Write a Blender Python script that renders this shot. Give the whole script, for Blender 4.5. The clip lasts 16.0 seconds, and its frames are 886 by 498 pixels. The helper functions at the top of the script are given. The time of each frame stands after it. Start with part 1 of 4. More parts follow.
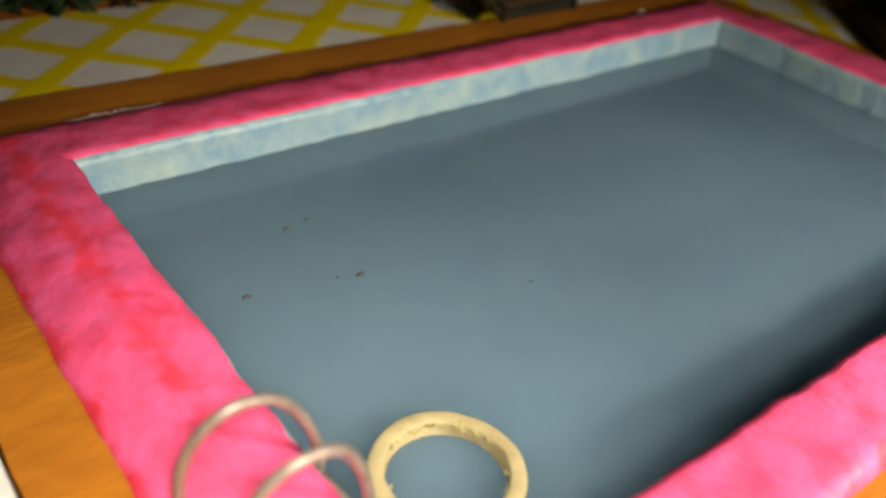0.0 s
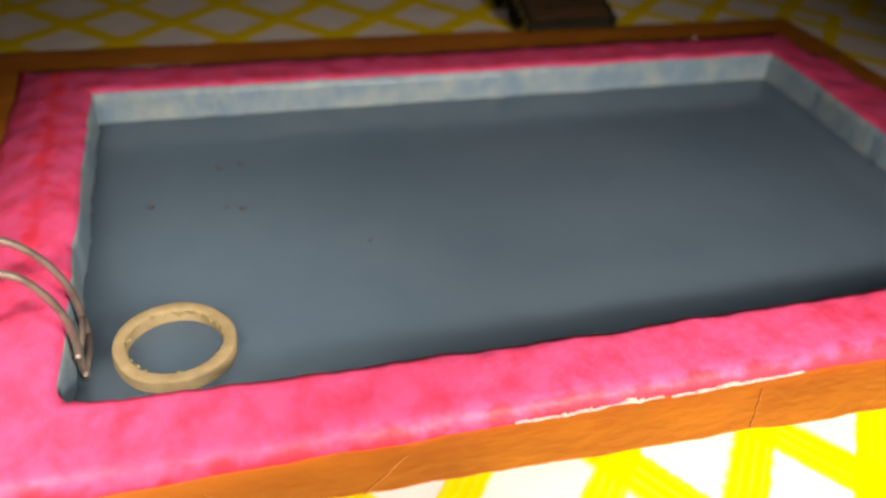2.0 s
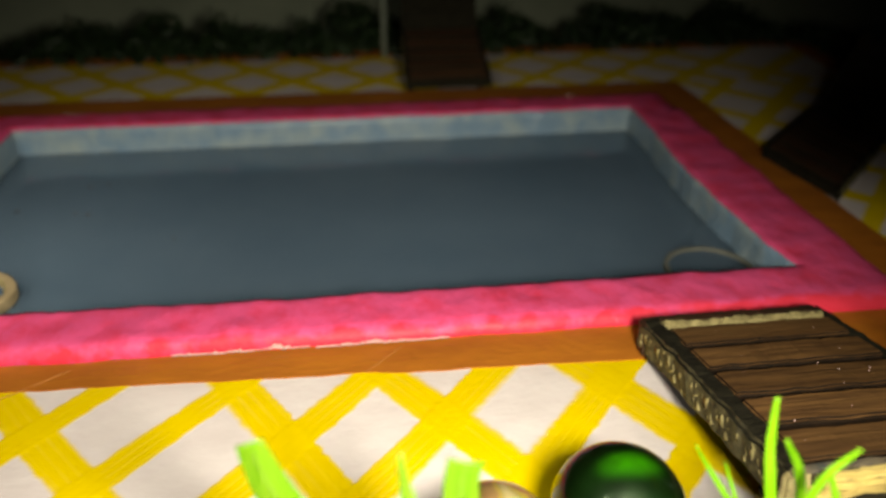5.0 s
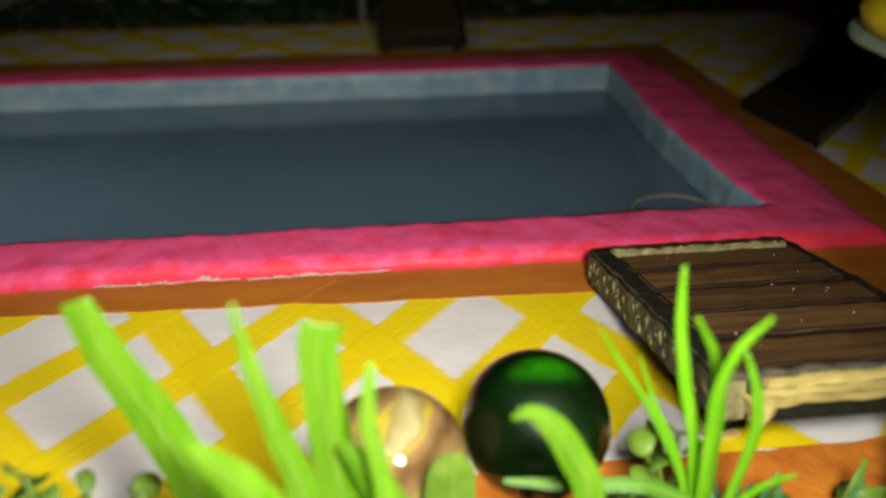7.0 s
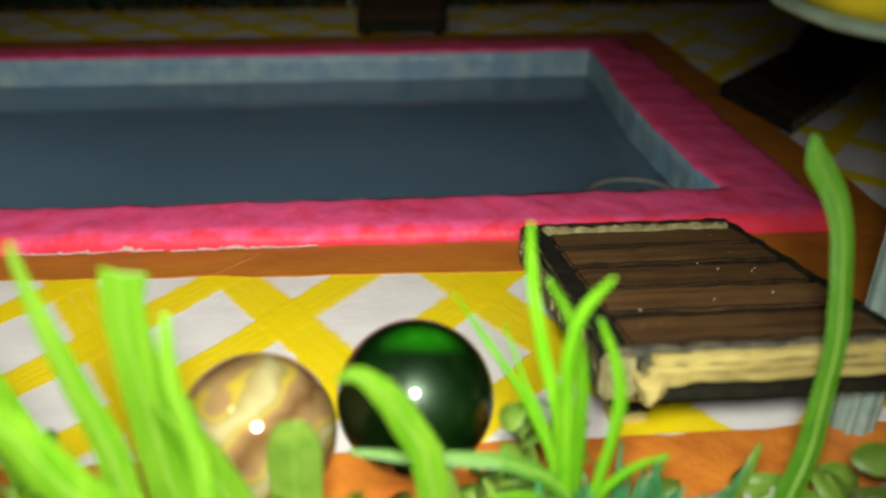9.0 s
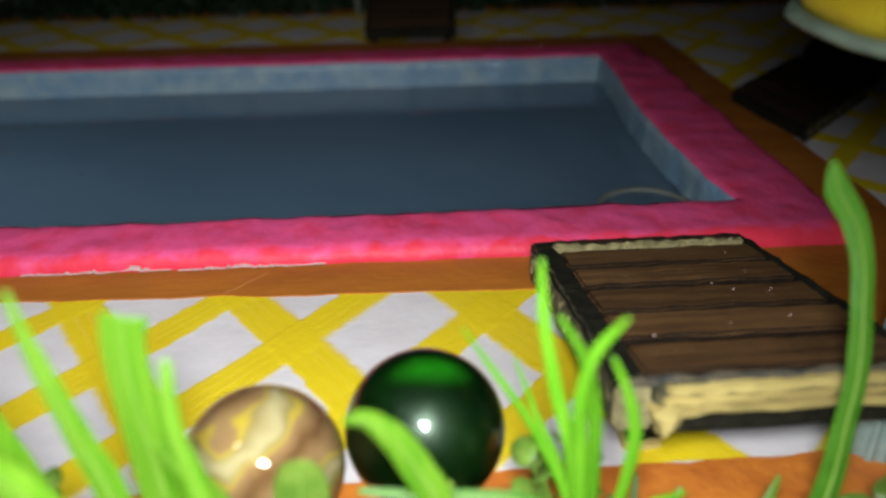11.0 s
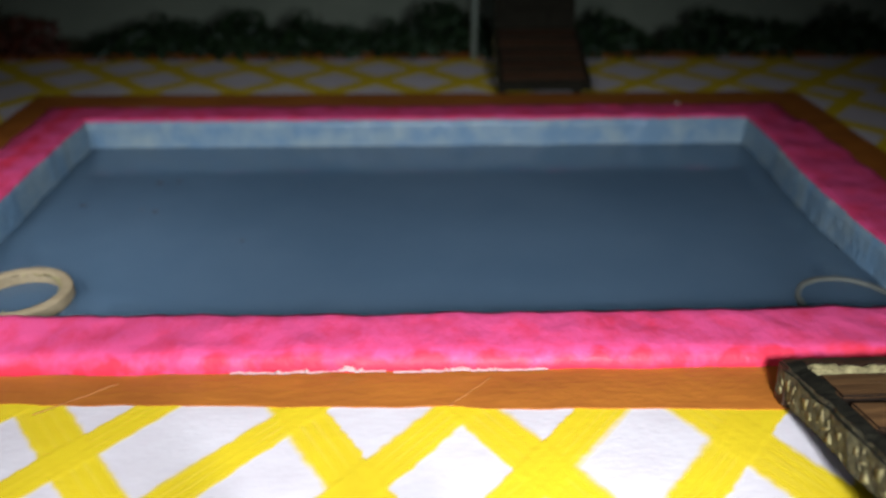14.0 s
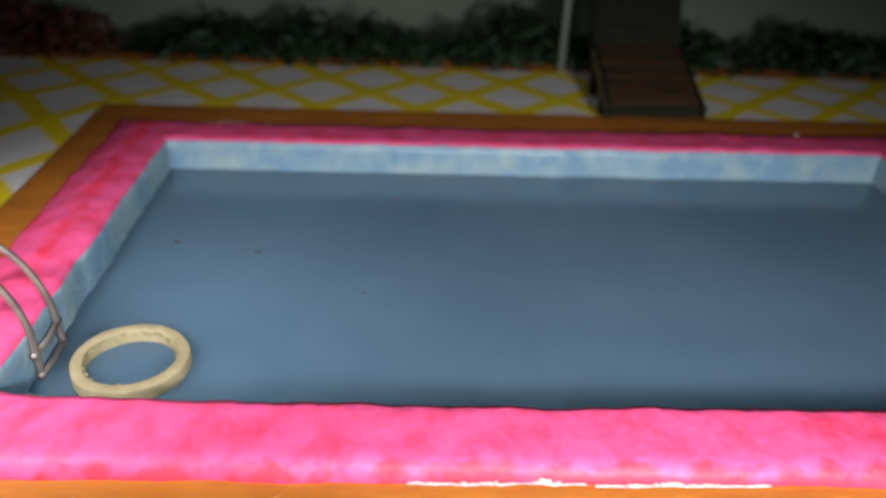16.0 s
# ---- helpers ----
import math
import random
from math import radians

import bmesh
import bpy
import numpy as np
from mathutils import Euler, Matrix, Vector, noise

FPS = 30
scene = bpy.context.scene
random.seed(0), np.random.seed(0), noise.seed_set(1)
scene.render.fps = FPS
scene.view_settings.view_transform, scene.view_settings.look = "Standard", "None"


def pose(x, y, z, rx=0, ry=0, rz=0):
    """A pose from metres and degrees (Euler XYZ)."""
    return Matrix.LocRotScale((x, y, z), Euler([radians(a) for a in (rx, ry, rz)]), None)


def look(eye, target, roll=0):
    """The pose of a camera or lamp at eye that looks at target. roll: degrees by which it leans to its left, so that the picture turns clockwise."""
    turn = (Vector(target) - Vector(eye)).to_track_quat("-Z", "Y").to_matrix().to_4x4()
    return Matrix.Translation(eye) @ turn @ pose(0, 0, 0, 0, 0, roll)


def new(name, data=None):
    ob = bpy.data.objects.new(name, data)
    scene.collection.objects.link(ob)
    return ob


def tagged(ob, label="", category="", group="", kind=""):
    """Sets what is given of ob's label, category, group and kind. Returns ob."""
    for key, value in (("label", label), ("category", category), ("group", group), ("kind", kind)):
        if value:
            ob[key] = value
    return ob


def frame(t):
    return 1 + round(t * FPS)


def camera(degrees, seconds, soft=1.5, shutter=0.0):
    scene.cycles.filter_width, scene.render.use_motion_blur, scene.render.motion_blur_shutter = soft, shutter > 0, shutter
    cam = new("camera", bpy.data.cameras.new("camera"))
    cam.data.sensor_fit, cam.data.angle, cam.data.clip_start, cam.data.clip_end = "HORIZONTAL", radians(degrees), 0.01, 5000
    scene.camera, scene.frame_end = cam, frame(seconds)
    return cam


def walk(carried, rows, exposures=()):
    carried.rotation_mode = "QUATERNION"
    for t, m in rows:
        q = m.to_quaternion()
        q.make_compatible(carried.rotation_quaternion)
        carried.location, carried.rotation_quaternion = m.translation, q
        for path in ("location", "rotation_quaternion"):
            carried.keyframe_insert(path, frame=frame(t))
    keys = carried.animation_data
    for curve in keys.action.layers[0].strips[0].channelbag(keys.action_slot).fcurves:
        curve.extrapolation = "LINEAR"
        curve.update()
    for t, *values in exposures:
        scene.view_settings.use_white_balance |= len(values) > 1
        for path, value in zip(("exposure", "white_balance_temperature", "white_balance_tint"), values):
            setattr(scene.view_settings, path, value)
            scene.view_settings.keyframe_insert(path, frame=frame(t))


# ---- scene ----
# ---- camera ----
cam = camera(57.0, 16.0, soft=2.6)
cam.data.dof.use_dof = True
cam.data.dof.focus_distance = 0.108
cam.data.dof.aperture_fstop = 18.0
# seconds, eye in metres, yaw, pitch and roll in degrees
PATH = [
    (0.0, -0.02846, -0.02437, 0.06206, -42.380, -33.911, 6.966),
    (0.5, -0.01326, -0.03958, 0.06934, -33.882, -35.204, 6.803),
    (1.0, -0.00345, -0.05393, 0.07119, -27.988, -35.379, 5.857),
    (1.5, 0.00695, -0.06836, 0.07137, -22.863, -34.752, 4.830),
    (2.0, 0.01979, -0.07612, 0.07544, -19.580, -35.422, 4.820),
    (2.5, 0.03186, -0.08688, 0.07561, -15.842, -34.232, 3.740),
    (3.0, 0.04467, -0.09515, 0.07398, -14.573, -33.940, 4.125),
    (3.5, 0.05729, -0.10355, 0.07332, -11.875, -33.025, 2.949),
    (4.0, 0.07219, -0.11288, 0.07394, -9.906, -31.621, 1.886),
    (4.5, 0.07882, -0.11989, 0.07464, -8.877, -28.899, 1.023),
    (7.0, 0.09305, -0.12140, 0.05940, -7.152, -27.934, 0.031),
    (7.5, 0.09979, -0.12038, 0.05662, -6.981, -28.281, 0.332),
    (8.0, 0.10235, -0.12076, 0.05375, -6.169, -27.472, 1.474),
    (8.5, 0.10708, -0.12088, 0.05415, -5.731, -27.903, 0.926),
    (11.0, 0.10786, -0.11817, 0.05621, -4.272, -28.142, -0.498),
    (11.5, 0.10124, -0.11567, 0.05959, -4.576, -28.374, -0.595),
    (12.0, 0.09934, -0.11448, 0.06189, -3.467, -28.445, -0.759),
    (12.5, 0.09486, -0.11326, 0.06112, -3.340, -27.770, 0.011),
    (13.0, 0.08960, -0.11049, 0.06312, -3.517, -27.383, 0.360),
    (13.5, 0.08368, -0.10700, 0.06371, -3.250, -27.492, 0.681),
    (14.0, 0.07962, -0.10444, 0.06486, -2.559, -27.472, 0.413),
    (14.5, 0.07084, -0.10031, 0.06851, -3.144, -28.209, 1.572),
    (15.0, 0.06247, -0.09332, 0.06710, -3.146, -28.165, 1.737),
    (15.5, 0.05719, -0.08793, 0.06709, -3.234, -28.286, 2.126),
    (16.0, 0.05338, -0.08283, 0.06886, -3.332, -28.878, 2.535),
]


def aim(x, y, z, yaw, pitch, roll):
    a, b = radians(yaw), radians(pitch)
    way = Vector((-math.sin(a) * math.cos(b), math.cos(a) * math.cos(b), math.sin(b)))
    return look((x, y, z), Vector((x, y, z)) + 0.2 * way, roll)


# seconds, stops, kelvin, tint
EXPOSURES = [(0.0, 1.60, 7300, 1), (1.0, 1.52, 7400, 7), (2.0, 0.98, 7500, 18), (3.0, 0.60, 7500, 16), (4.0, 0.20, 7600, 8), (4.5, 0.25, 7500, 8),
             (7.0, -0.20, 6400, 5), (8.5, -0.16, 6300, 0), (11.0, -0.26, 5600, 9), (11.5, -0.33, 5500, 11), (12.0, -0.40, 5400, 14), (12.5, -0.14, 5400, 14), (13.5, 0.27, 5400, 13),
             (14.5, 0.54, 5300, 14), (15.0, 0.62, 5400, 14), (16.0, 1.13, 5600, 8)]
walk(cam, [(t, aim(*rest)) for t, *rest in PATH], EXPOSURES)

# ---- light: dark room; the phone's moving lamp as one still lamp plus two added ----
world = bpy.data.worlds.new("dim_room")
scene.world = world
world.use_nodes = True
world.node_tree.nodes["Background"].inputs[0].default_value = (0.9, 0.95, 1.0, 1)
world.node_tree.nodes["Background"].inputs[1].default_value = 0.005


def phone_lamp_stand_in(energy, spread, eye, target):
    """Still lamp on the phone's way, for the moving one beside the lens."""
    data = bpy.data.lights.new("phone_lamp_stand_in", "SPOT")
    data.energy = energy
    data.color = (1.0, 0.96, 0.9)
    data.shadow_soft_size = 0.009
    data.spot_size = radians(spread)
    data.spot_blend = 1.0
    ob = new("phone_lamp_stand_in", data)
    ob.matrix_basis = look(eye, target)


# main lamp, where the phone lingers
phone_lamp_stand_in(0.88, 102, (0.107, -0.121, 0.066), (0.100, -0.050, -0.005))
# added fill lamp half-way along the phone's way
phone_lamp_stand_in(0.25, 82, (0.050, -0.084, 0.092), (0.056, 0.004, -0.005))
# added fill lamp where the phone's way begins, for the ladder side
phone_lamp_stand_in(0.29, 66, (-0.028, -0.034, 0.072), (-0.008, 0.016, -0.005))

# ---- materials ----


def material(name, colour, colour2=None, rough=0.5, scale=400.0, bump=0.0, bump_scale=1500.0, metal=0.0,
             transmission=0.0, ior=1.45, coat=0.0, per_object=0.0, patch=(0.35, 0.65), stretch=(1, 1, 1), sss=0.0, gloss=0.5):
    m = bpy.data.materials.new(name)
    m.use_nodes = True
    nt = m.node_tree
    b = nt.nodes["Principled BSDF"]
    b.inputs["Roughness"].default_value = rough
    b.inputs["Metallic"].default_value = metal
    b.inputs["Transmission Weight"].default_value = transmission
    b.inputs["IOR"].default_value = ior
    b.inputs["Coat Weight"].default_value = coat
    b.inputs["Specular IOR Level"].default_value = gloss
    if sss:
        b.inputs["Subsurface Weight"].default_value = sss
        b.inputs["Subsurface Scale"].default_value = 1.0
        b.inputs["Subsurface Radius"].default_value = (0.0012, 0.0016, 0.0006)
    b.inputs["Base Color"].default_value = (*colour, 1)
    co = nt.nodes.new("ShaderNodeTexCoord")
    mp = nt.nodes.new("ShaderNodeMapping")
    mp.inputs["Scale"].default_value = stretch
    nt.links.new(co.outputs["Object"], mp.inputs["Vector"])
    out = None
    if colour2:
        big = nt.nodes.new("ShaderNodeTexNoise")
        big.inputs["Scale"].default_value = scale
        big.inputs["Detail"].default_value = 6
        big.inputs["Roughness"].default_value = 0.65
        nt.links.new(mp.outputs[0], big.inputs["Vector"])
        ramp = nt.nodes.new("ShaderNodeMapRange")
        ramp.inputs[1].default_value, ramp.inputs[2].default_value = patch
        nt.links.new(big.outputs["Fac"], ramp.inputs[0])
        mix = nt.nodes.new("ShaderNodeMix")
        mix.data_type = "RGBA"
        mix.inputs[6].default_value, mix.inputs[7].default_value = (*colour, 1), (*colour2, 1)
        nt.links.new(ramp.outputs[0], mix.inputs[0])
        out = mix.outputs[2]
        # a roughness that goes with the patches
        rr = nt.nodes.new("ShaderNodeMapRange")
        rr.inputs[3].default_value, rr.inputs[4].default_value = max(rough - 0.08, 0.02), min(rough + 0.1, 1)
        nt.links.new(big.outputs["Fac"], rr.inputs[0])
        if not transmission:
            nt.links.new(rr.outputs[0], b.inputs["Roughness"])
    if per_object:
        info = nt.nodes.new("ShaderNodeObjectInfo")
        hsv = nt.nodes.new("ShaderNodeHueSaturation")
        rg = nt.nodes.new("ShaderNodeMapRange")
        rg.inputs[3].default_value, rg.inputs[4].default_value = 1 - per_object, 1 + per_object
        nt.links.new(info.outputs["Random"], rg.inputs[0])
        nt.links.new(rg.outputs[0], hsv.inputs["Value"])
        if out:
            nt.links.new(out, hsv.inputs["Color"])
        else:
            hsv.inputs["Color"].default_value = (*colour, 1)
        out = hsv.outputs[0]
    if out:
        nt.links.new(out, b.inputs["Base Color"])
    if bump:
        fine = nt.nodes.new("ShaderNodeTexNoise")
        fine.inputs["Scale"].default_value = bump_scale
        fine.inputs["Detail"].default_value = 5
        nt.links.new(mp.outputs[0], fine.inputs["Vector"])
        bp = nt.nodes.new("ShaderNodeBump")
        bp.inputs["Strength"].default_value = bump
        bp.inputs["Distance"].default_value = 0.0004
        nt.links.new(fine.outputs["Fac"], bp.inputs["Height"])
        nt.links.new(bp.outputs[0], b.inputs["Normal"])
    return m


PINK = material("pink_paint", (0.80, 0.092, 0.240), (0.75, 0.05, 0.115), rough=0.47, scale=190, bump=1.0, bump_scale=330, patch=(0.44, 0.70), stretch=(1, 0.7, 1), gloss=0.3)
RIM_EDGE = (-0.0150, 0.1805, -0.0116, 0.1075)
nt = PINK.node_tree
bs = nt.nodes["Principled BSDF"]
old = bs.inputs["Base Color"].links[0].from_socket
sep = nt.nodes.new("ShaderNodeSeparateXYZ")
nt.links.new(next(n for n in nt.nodes if n.type == "TEX_COORD").outputs["Object"], sep.inputs[0])


def node_math(op, a, b):
    m = nt.nodes.new("ShaderNodeMath")
    m.operation = op
    for k, v in enumerate((a, b)):
        if isinstance(v, (int, float)):
            m.inputs[k].default_value = v
        else:
            nt.links.new(v, m.inputs[k])
    return m.outputs[0]


# first coat of red showing along the outer edge
near_edge = node_math("MINIMUM", node_math("MINIMUM", node_math("SUBTRACT", sep.outputs[0], RIM_EDGE[0]), node_math("SUBTRACT", RIM_EDGE[1], sep.outputs[0])),
                      node_math("MINIMUM", node_math("SUBTRACT", sep.outputs[1], RIM_EDGE[2]), node_math("SUBTRACT", RIM_EDGE[3], sep.outputs[1])))
ragged = nt.nodes.new("ShaderNodeTexNoise")
ragged.inputs["Scale"].default_value, ragged.inputs["Detail"].default_value = 230, 4
nt.links.new(next(n for n in nt.nodes if n.type == "TEX_COORD").outputs["Object"], ragged.inputs["Vector"])
reach = node_math("ADD", near_edge, node_math("MULTIPLY", node_math("SUBTRACT", ragged.outputs["Fac"], 0.5), 0.007))
fade = nt.nodes.new("ShaderNodeMapRange")
fade.inputs[1].default_value, fade.inputs[2].default_value = 0.0015, 0.0001
nt.links.new(reach, fade.inputs[0])
# and a streak of it down the middle of the side by the ladder
off = node_math("ADD", node_math("ABSOLUTE", node_math("ADD", sep.outputs[0], 0.0062), 0.0), node_math("MULTIPLY", node_math("SUBTRACT", ragged.outputs["Fac"], 0.5), 0.008))
streak_fade = nt.nodes.new("ShaderNodeMapRange")
streak_fade.inputs[1].default_value, streak_fade.inputs[2].default_value = 0.0022, 0.0002
nt.links.new(off, streak_fade.inputs[0])
beside = nt.nodes.new("ShaderNodeMapRange")
beside.inputs[1].default_value, beside.inputs[2].default_value = 0.026, 0.036
nt.links.new(sep.outputs[1], beside.inputs[0])
red_coat = node_math("MAXIMUM", fade.outputs[0], node_math("MULTIPLY", node_math("MULTIPLY", streak_fade.outputs[0], beside.outputs[0]), 0.85))
coat = nt.nodes.new("ShaderNodeMix")
coat.data_type = "RGBA"
coat.inputs[7].default_value = (0.77, 0.04, 0.075, 1)
nt.links.new(red_coat, coat.inputs[0])
nt.links.new(old, coat.inputs[6])
nt.links.new(coat.outputs[2], bs.inputs["Base Color"])
WALL_BLUE = material("pale_blue_paint", (0.19, 0.295, 0.385), (0.375, 0.44, 0.405), rough=0.34, scale=120, bump=0.8, bump_scale=600, patch=(0.4, 0.75))
POOL_BED = material("pool_bed_paint", (0.25, 0.30, 0.335), (0.31, 0.36, 0.39), rough=0.6, scale=60, bump=0.2)
WHITE = material("white_deck_paint", (0.63, 0.565, 0.535), (0.74, 0.685, 0.645), rough=0.5, scale=70, bump=0.14, bump_scale=700, stretch=(1, 2, 1), patch=(0.3, 0.7))


def painted_lattice():
    """White paint with the yellow brushed over it, as thick as the attribute 'cover' says."""
    m = material("lattice_paint", (0.63, 0.565, 0.535), (0.74, 0.685, 0.645), rough=0.48, scale=70, bump=0.14, bump_scale=700, stretch=(1, 2, 1), patch=(0.3, 0.7))
    t = m.node_tree
    shader = t.nodes["Principled BSDF"]
    white = shader.inputs["Base Color"].links[0].from_socket
    where = next(n for n in t.nodes if n.type == "TEX_COORD").outputs["Object"]
    cover = t.nodes.new("ShaderNodeAttribute")
    cover.attribute_name = "cover"
    tone = t.nodes.new("ShaderNodeTexNoise")
    tone.inputs["Scale"].default_value, tone.inputs["Detail"].default_value = 160, 6
    t.links.new(where, tone.inputs["Vector"])
    yellow = t.nodes.new("ShaderNodeMix")
    yellow.data_type = "RGBA"
    yellow.inputs[6].default_value, yellow.inputs[7].default_value = (0.78, 0.59, 0.001, 1), (0.70, 0.50, 0.004, 1)
    t.links.new(tone.outputs["Fac"], yellow.inputs[0])
    both = t.nodes.new("ShaderNodeMix")
    both.data_type = "RGBA"
    t.links.new(cover.outputs["Fac"], both.inputs[0])
    t.links.new(white, both.inputs[6])
    t.links.new(yellow.outputs[2], both.inputs[7])
    t.links.new(both.outputs[2], shader.inputs["Base Color"])
    return m


LATTICE = painted_lattice()
BROWN = material("brown_paint", (0.44, 0.150, 0.016), (0.33, 0.105, 0.012), rough=0.45, scale=150, bump=0.4, bump_scale=1100, stretch=(0.35, 1, 1))
SCORE = material("scored_line", (0.50, 0.20, 0.045), (0.56, 0.27, 0.09), rough=0.5, scale=300)
ORANGE = material("orange_border_paint", (0.57, 0.185, 0.020), (0.44, 0.12, 0.014), rough=0.5, scale=220, bump=0.5, bump_scale=1200)
PAPER = material("bare_paper", (0.58, 0.49, 0.43), (0.60, 0.33, 0.30), rough=0.85, scale=900, bump=0.5)
WOOD = material("dark_brown_slat", (0.165, 0.084, 0.028), (0.070, 0.034, 0.012), rough=0.55, scale=700, bump=0.6, bump_scale=1500, stretch=(0.09, 1, 1), per_object=0.28, patch=(0.38, 0.66), gloss=0.35)
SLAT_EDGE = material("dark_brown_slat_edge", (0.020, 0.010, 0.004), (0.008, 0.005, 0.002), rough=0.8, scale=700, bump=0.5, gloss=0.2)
# darker copy of WOOD: dim light on the two farther loungers put into colour
WOOD_FAR = material("dimmed_dark_brown_slat", (0.075, 0.034, 0.013), (0.03, 0.015, 0.007), rough=0.55, scale=420, bump=0.8, bump_scale=1500, stretch=(0.12, 1, 1), per_object=0.25)
BLACKCARD = material("dark_card_frame", (0.007, 0.006, 0.002), (0.018, 0.016, 0.008), rough=0.85, scale=500, bump=0.6, gloss=0.2)
CARDCORE = material("dirty_card_core", (0.125, 0.108, 0.045), (0.030, 0.027, 0.013), rough=0.85, scale=900, bump=0.9)
GREYCARD = material("worn_grey_card", (0.17, 0.13, 0.075), (0.035, 0.038, 0.032), rough=0.6, scale=300, bump=0.6)
KRAFT = material("bare_cardboard", (0.55, 0.43, 0.130), (0.36, 0.27, 0.080), rough=0.85, scale=350, bump=0.9, bump_scale=1500, stretch=(0.2, 1, 1.5))
FLUTE = material("corrugated_edge", (0.36, 0.31, 0.13), (0.18, 0.145, 0.06), rough=0.85, scale=900, bump=0.8)
STEEL = material("bent_wire", (0.24, 0.18, 0.16), (0.33, 0.27, 0.23), rough=0.45, scale=500, metal=0.55, bump=0.15)
RINGMAT = material("tan_card_ring", (0.39, 0.305, 0.165), (0.25, 0.185, 0.09), rough=0.8, scale=260, bump=0.4, bump_scale=1300, patch=(0.35, 0.75))
RINGMAT2 = material("wet_grey_ring", (0.17, 0.17, 0.13), (0.12, 0.125, 0.10), rough=0.5, scale=260, bump=0.6)
SPECK = material("floating_speck", (0.03, 0.035, 0.04), (0.1, 0.1, 0.1), rough=0.7, scale=2000)
GRASS = material("fresh_grass_blade", (0.090, 0.245, 0.004), (0.160, 0.320, 0.014), rough=0.4, scale=330, bump=0.35, bump_scale=900, stretch=(4, 4, 0.14), per_object=0.28, patch=(0.38, 0.6), sss=0.2)
GRASS_DARK = material("dark_grass_blade", (0.055, 0.165, 0.006), (0.085, 0.215, 0.012), rough=0.4, scale=330, bump=0.35, bump_scale=900, stretch=(4, 4, 0.14), sss=0.2)
RIB = material("pale_leaf_vein", (0.22, 0.36, 0.05), (0.18, 0.31, 0.03), rough=0.45, scale=400)
SPIKY = material("spiky_leaf", (0.105, 0.32, 0.004), (0.16, 0.38, 0.010), rough=0.4, scale=300, bump=0.3, stretch=(3, 3, 0.3), per_object=0.2, sss=0.15)
LEAF = material("small_round_leaf", (0.075, 0.150, 0.012), (0.150, 0.225, 0.028), rough=0.42, scale=300, bump=0.2, per_object=0.35, sss=0.15)
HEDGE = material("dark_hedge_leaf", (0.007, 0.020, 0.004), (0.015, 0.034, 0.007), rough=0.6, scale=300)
SOIL = material("moss_and_soil", (0.10, 0.085, 0.045), (0.07, 0.11, 0.03), rough=0.9, scale=250, bump=1.0, bump_scale=700)
GROUND = material("grey_green_cloth", (0.30, 0.33, 0.23), (0.24, 0.27, 0.19), rough=0.9, scale=40, bump=0.4, bump_scale=2000)
CLOTH = material("hanging_cloth", (0.25, 0.28, 0.195), (0.20, 0.23, 0.16), rough=0.9, scale=30, bump=0.3, bump_scale=1500)
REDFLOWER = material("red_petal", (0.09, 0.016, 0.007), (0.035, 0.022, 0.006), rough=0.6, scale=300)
POLEWHITE = material("pale_tube", (0.24, 0.27, 0.22), (0.19, 0.23, 0.18), rough=0.4, scale=300, bump=0.2)
STRAW = material("ribbed_plastic_tube", (0.22, 0.30, 0.25), (0.32, 0.40, 0.34), rough=0.3, scale=400, bump=0.2)
CANOPY = material("yellow_canopy_paint", (0.66, 0.52, 0.01), (0.58, 0.42, 0.01), rough=0.45, scale=120, bump=0.4)
CANOPY_RIM = material("grey_green_rim", (0.22, 0.28, 0.19), (0.16, 0.2, 0.14), rough=0.6, scale=200, bump=0.4)
GREEN_GLASS = material("dark_green_glass", (0.36, 0.56, 0.30), rough=0.01, transmission=1.0, ior=1.5)
AMBER_GLASS = material("amber_glass", (0.93, 0.84, 0.68), rough=0.0, transmission=1.0, ior=1.5)
AMBER_HEART = material("swirled_brown_glass", (0.3, 0.2, 0.1), rough=0.9, gloss=0.1)
at = AMBER_HEART.node_tree
an = at.nodes
where = next(n for n in an if n.type == "MAPPING")
where.inputs["Rotation"].default_value = (radians(28), radians(38), radians(20))
bands = an.new("ShaderNodeTexWave")
bands.wave_type, bands.bands_direction = "BANDS", "Z"
bands.inputs["Scale"].default_value, bands.inputs["Distortion"].default_value = 46, 4.2
bands.inputs["Detail"].default_value, bands.inputs["Detail Scale"].default_value = 2.0, 3.0
at.links.new(where.outputs[0], bands.inputs["Vector"])
tones = an.new("ShaderNodeValToRGB")
ramp_ends = tones.color_ramp.elements
ramp_ends[0].color, ramp_ends[1].color = (0.10, 0.055, 0.020, 1), (0.30, 0.275, 0.14, 1)
for pos, col in ((0.25, (0.16, 0.100, 0.042, 1)), (0.68, (0.21, 0.140, 0.062, 1)), (0.80, (0.32, 0.265, 0.020, 1)), (0.88, (0.19, 0.155, 0.06, 1))):
    ramp_ends.new(pos).color = col
at.links.new(bands.outputs["Fac"], tones.inputs[0])
at.links.new(tones.outputs[0], an["Principled BSDF"].inputs["Base Color"])
# near-black green glass; focused light at its top painted in as brighter green
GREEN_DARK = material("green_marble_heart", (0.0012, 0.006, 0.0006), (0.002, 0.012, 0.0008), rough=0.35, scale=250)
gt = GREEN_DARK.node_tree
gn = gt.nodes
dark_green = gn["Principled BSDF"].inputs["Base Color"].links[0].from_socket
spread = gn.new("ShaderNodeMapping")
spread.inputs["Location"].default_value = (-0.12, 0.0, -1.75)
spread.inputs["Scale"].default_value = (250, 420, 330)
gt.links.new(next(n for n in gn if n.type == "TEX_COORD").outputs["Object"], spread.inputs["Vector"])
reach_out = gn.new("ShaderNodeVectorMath")
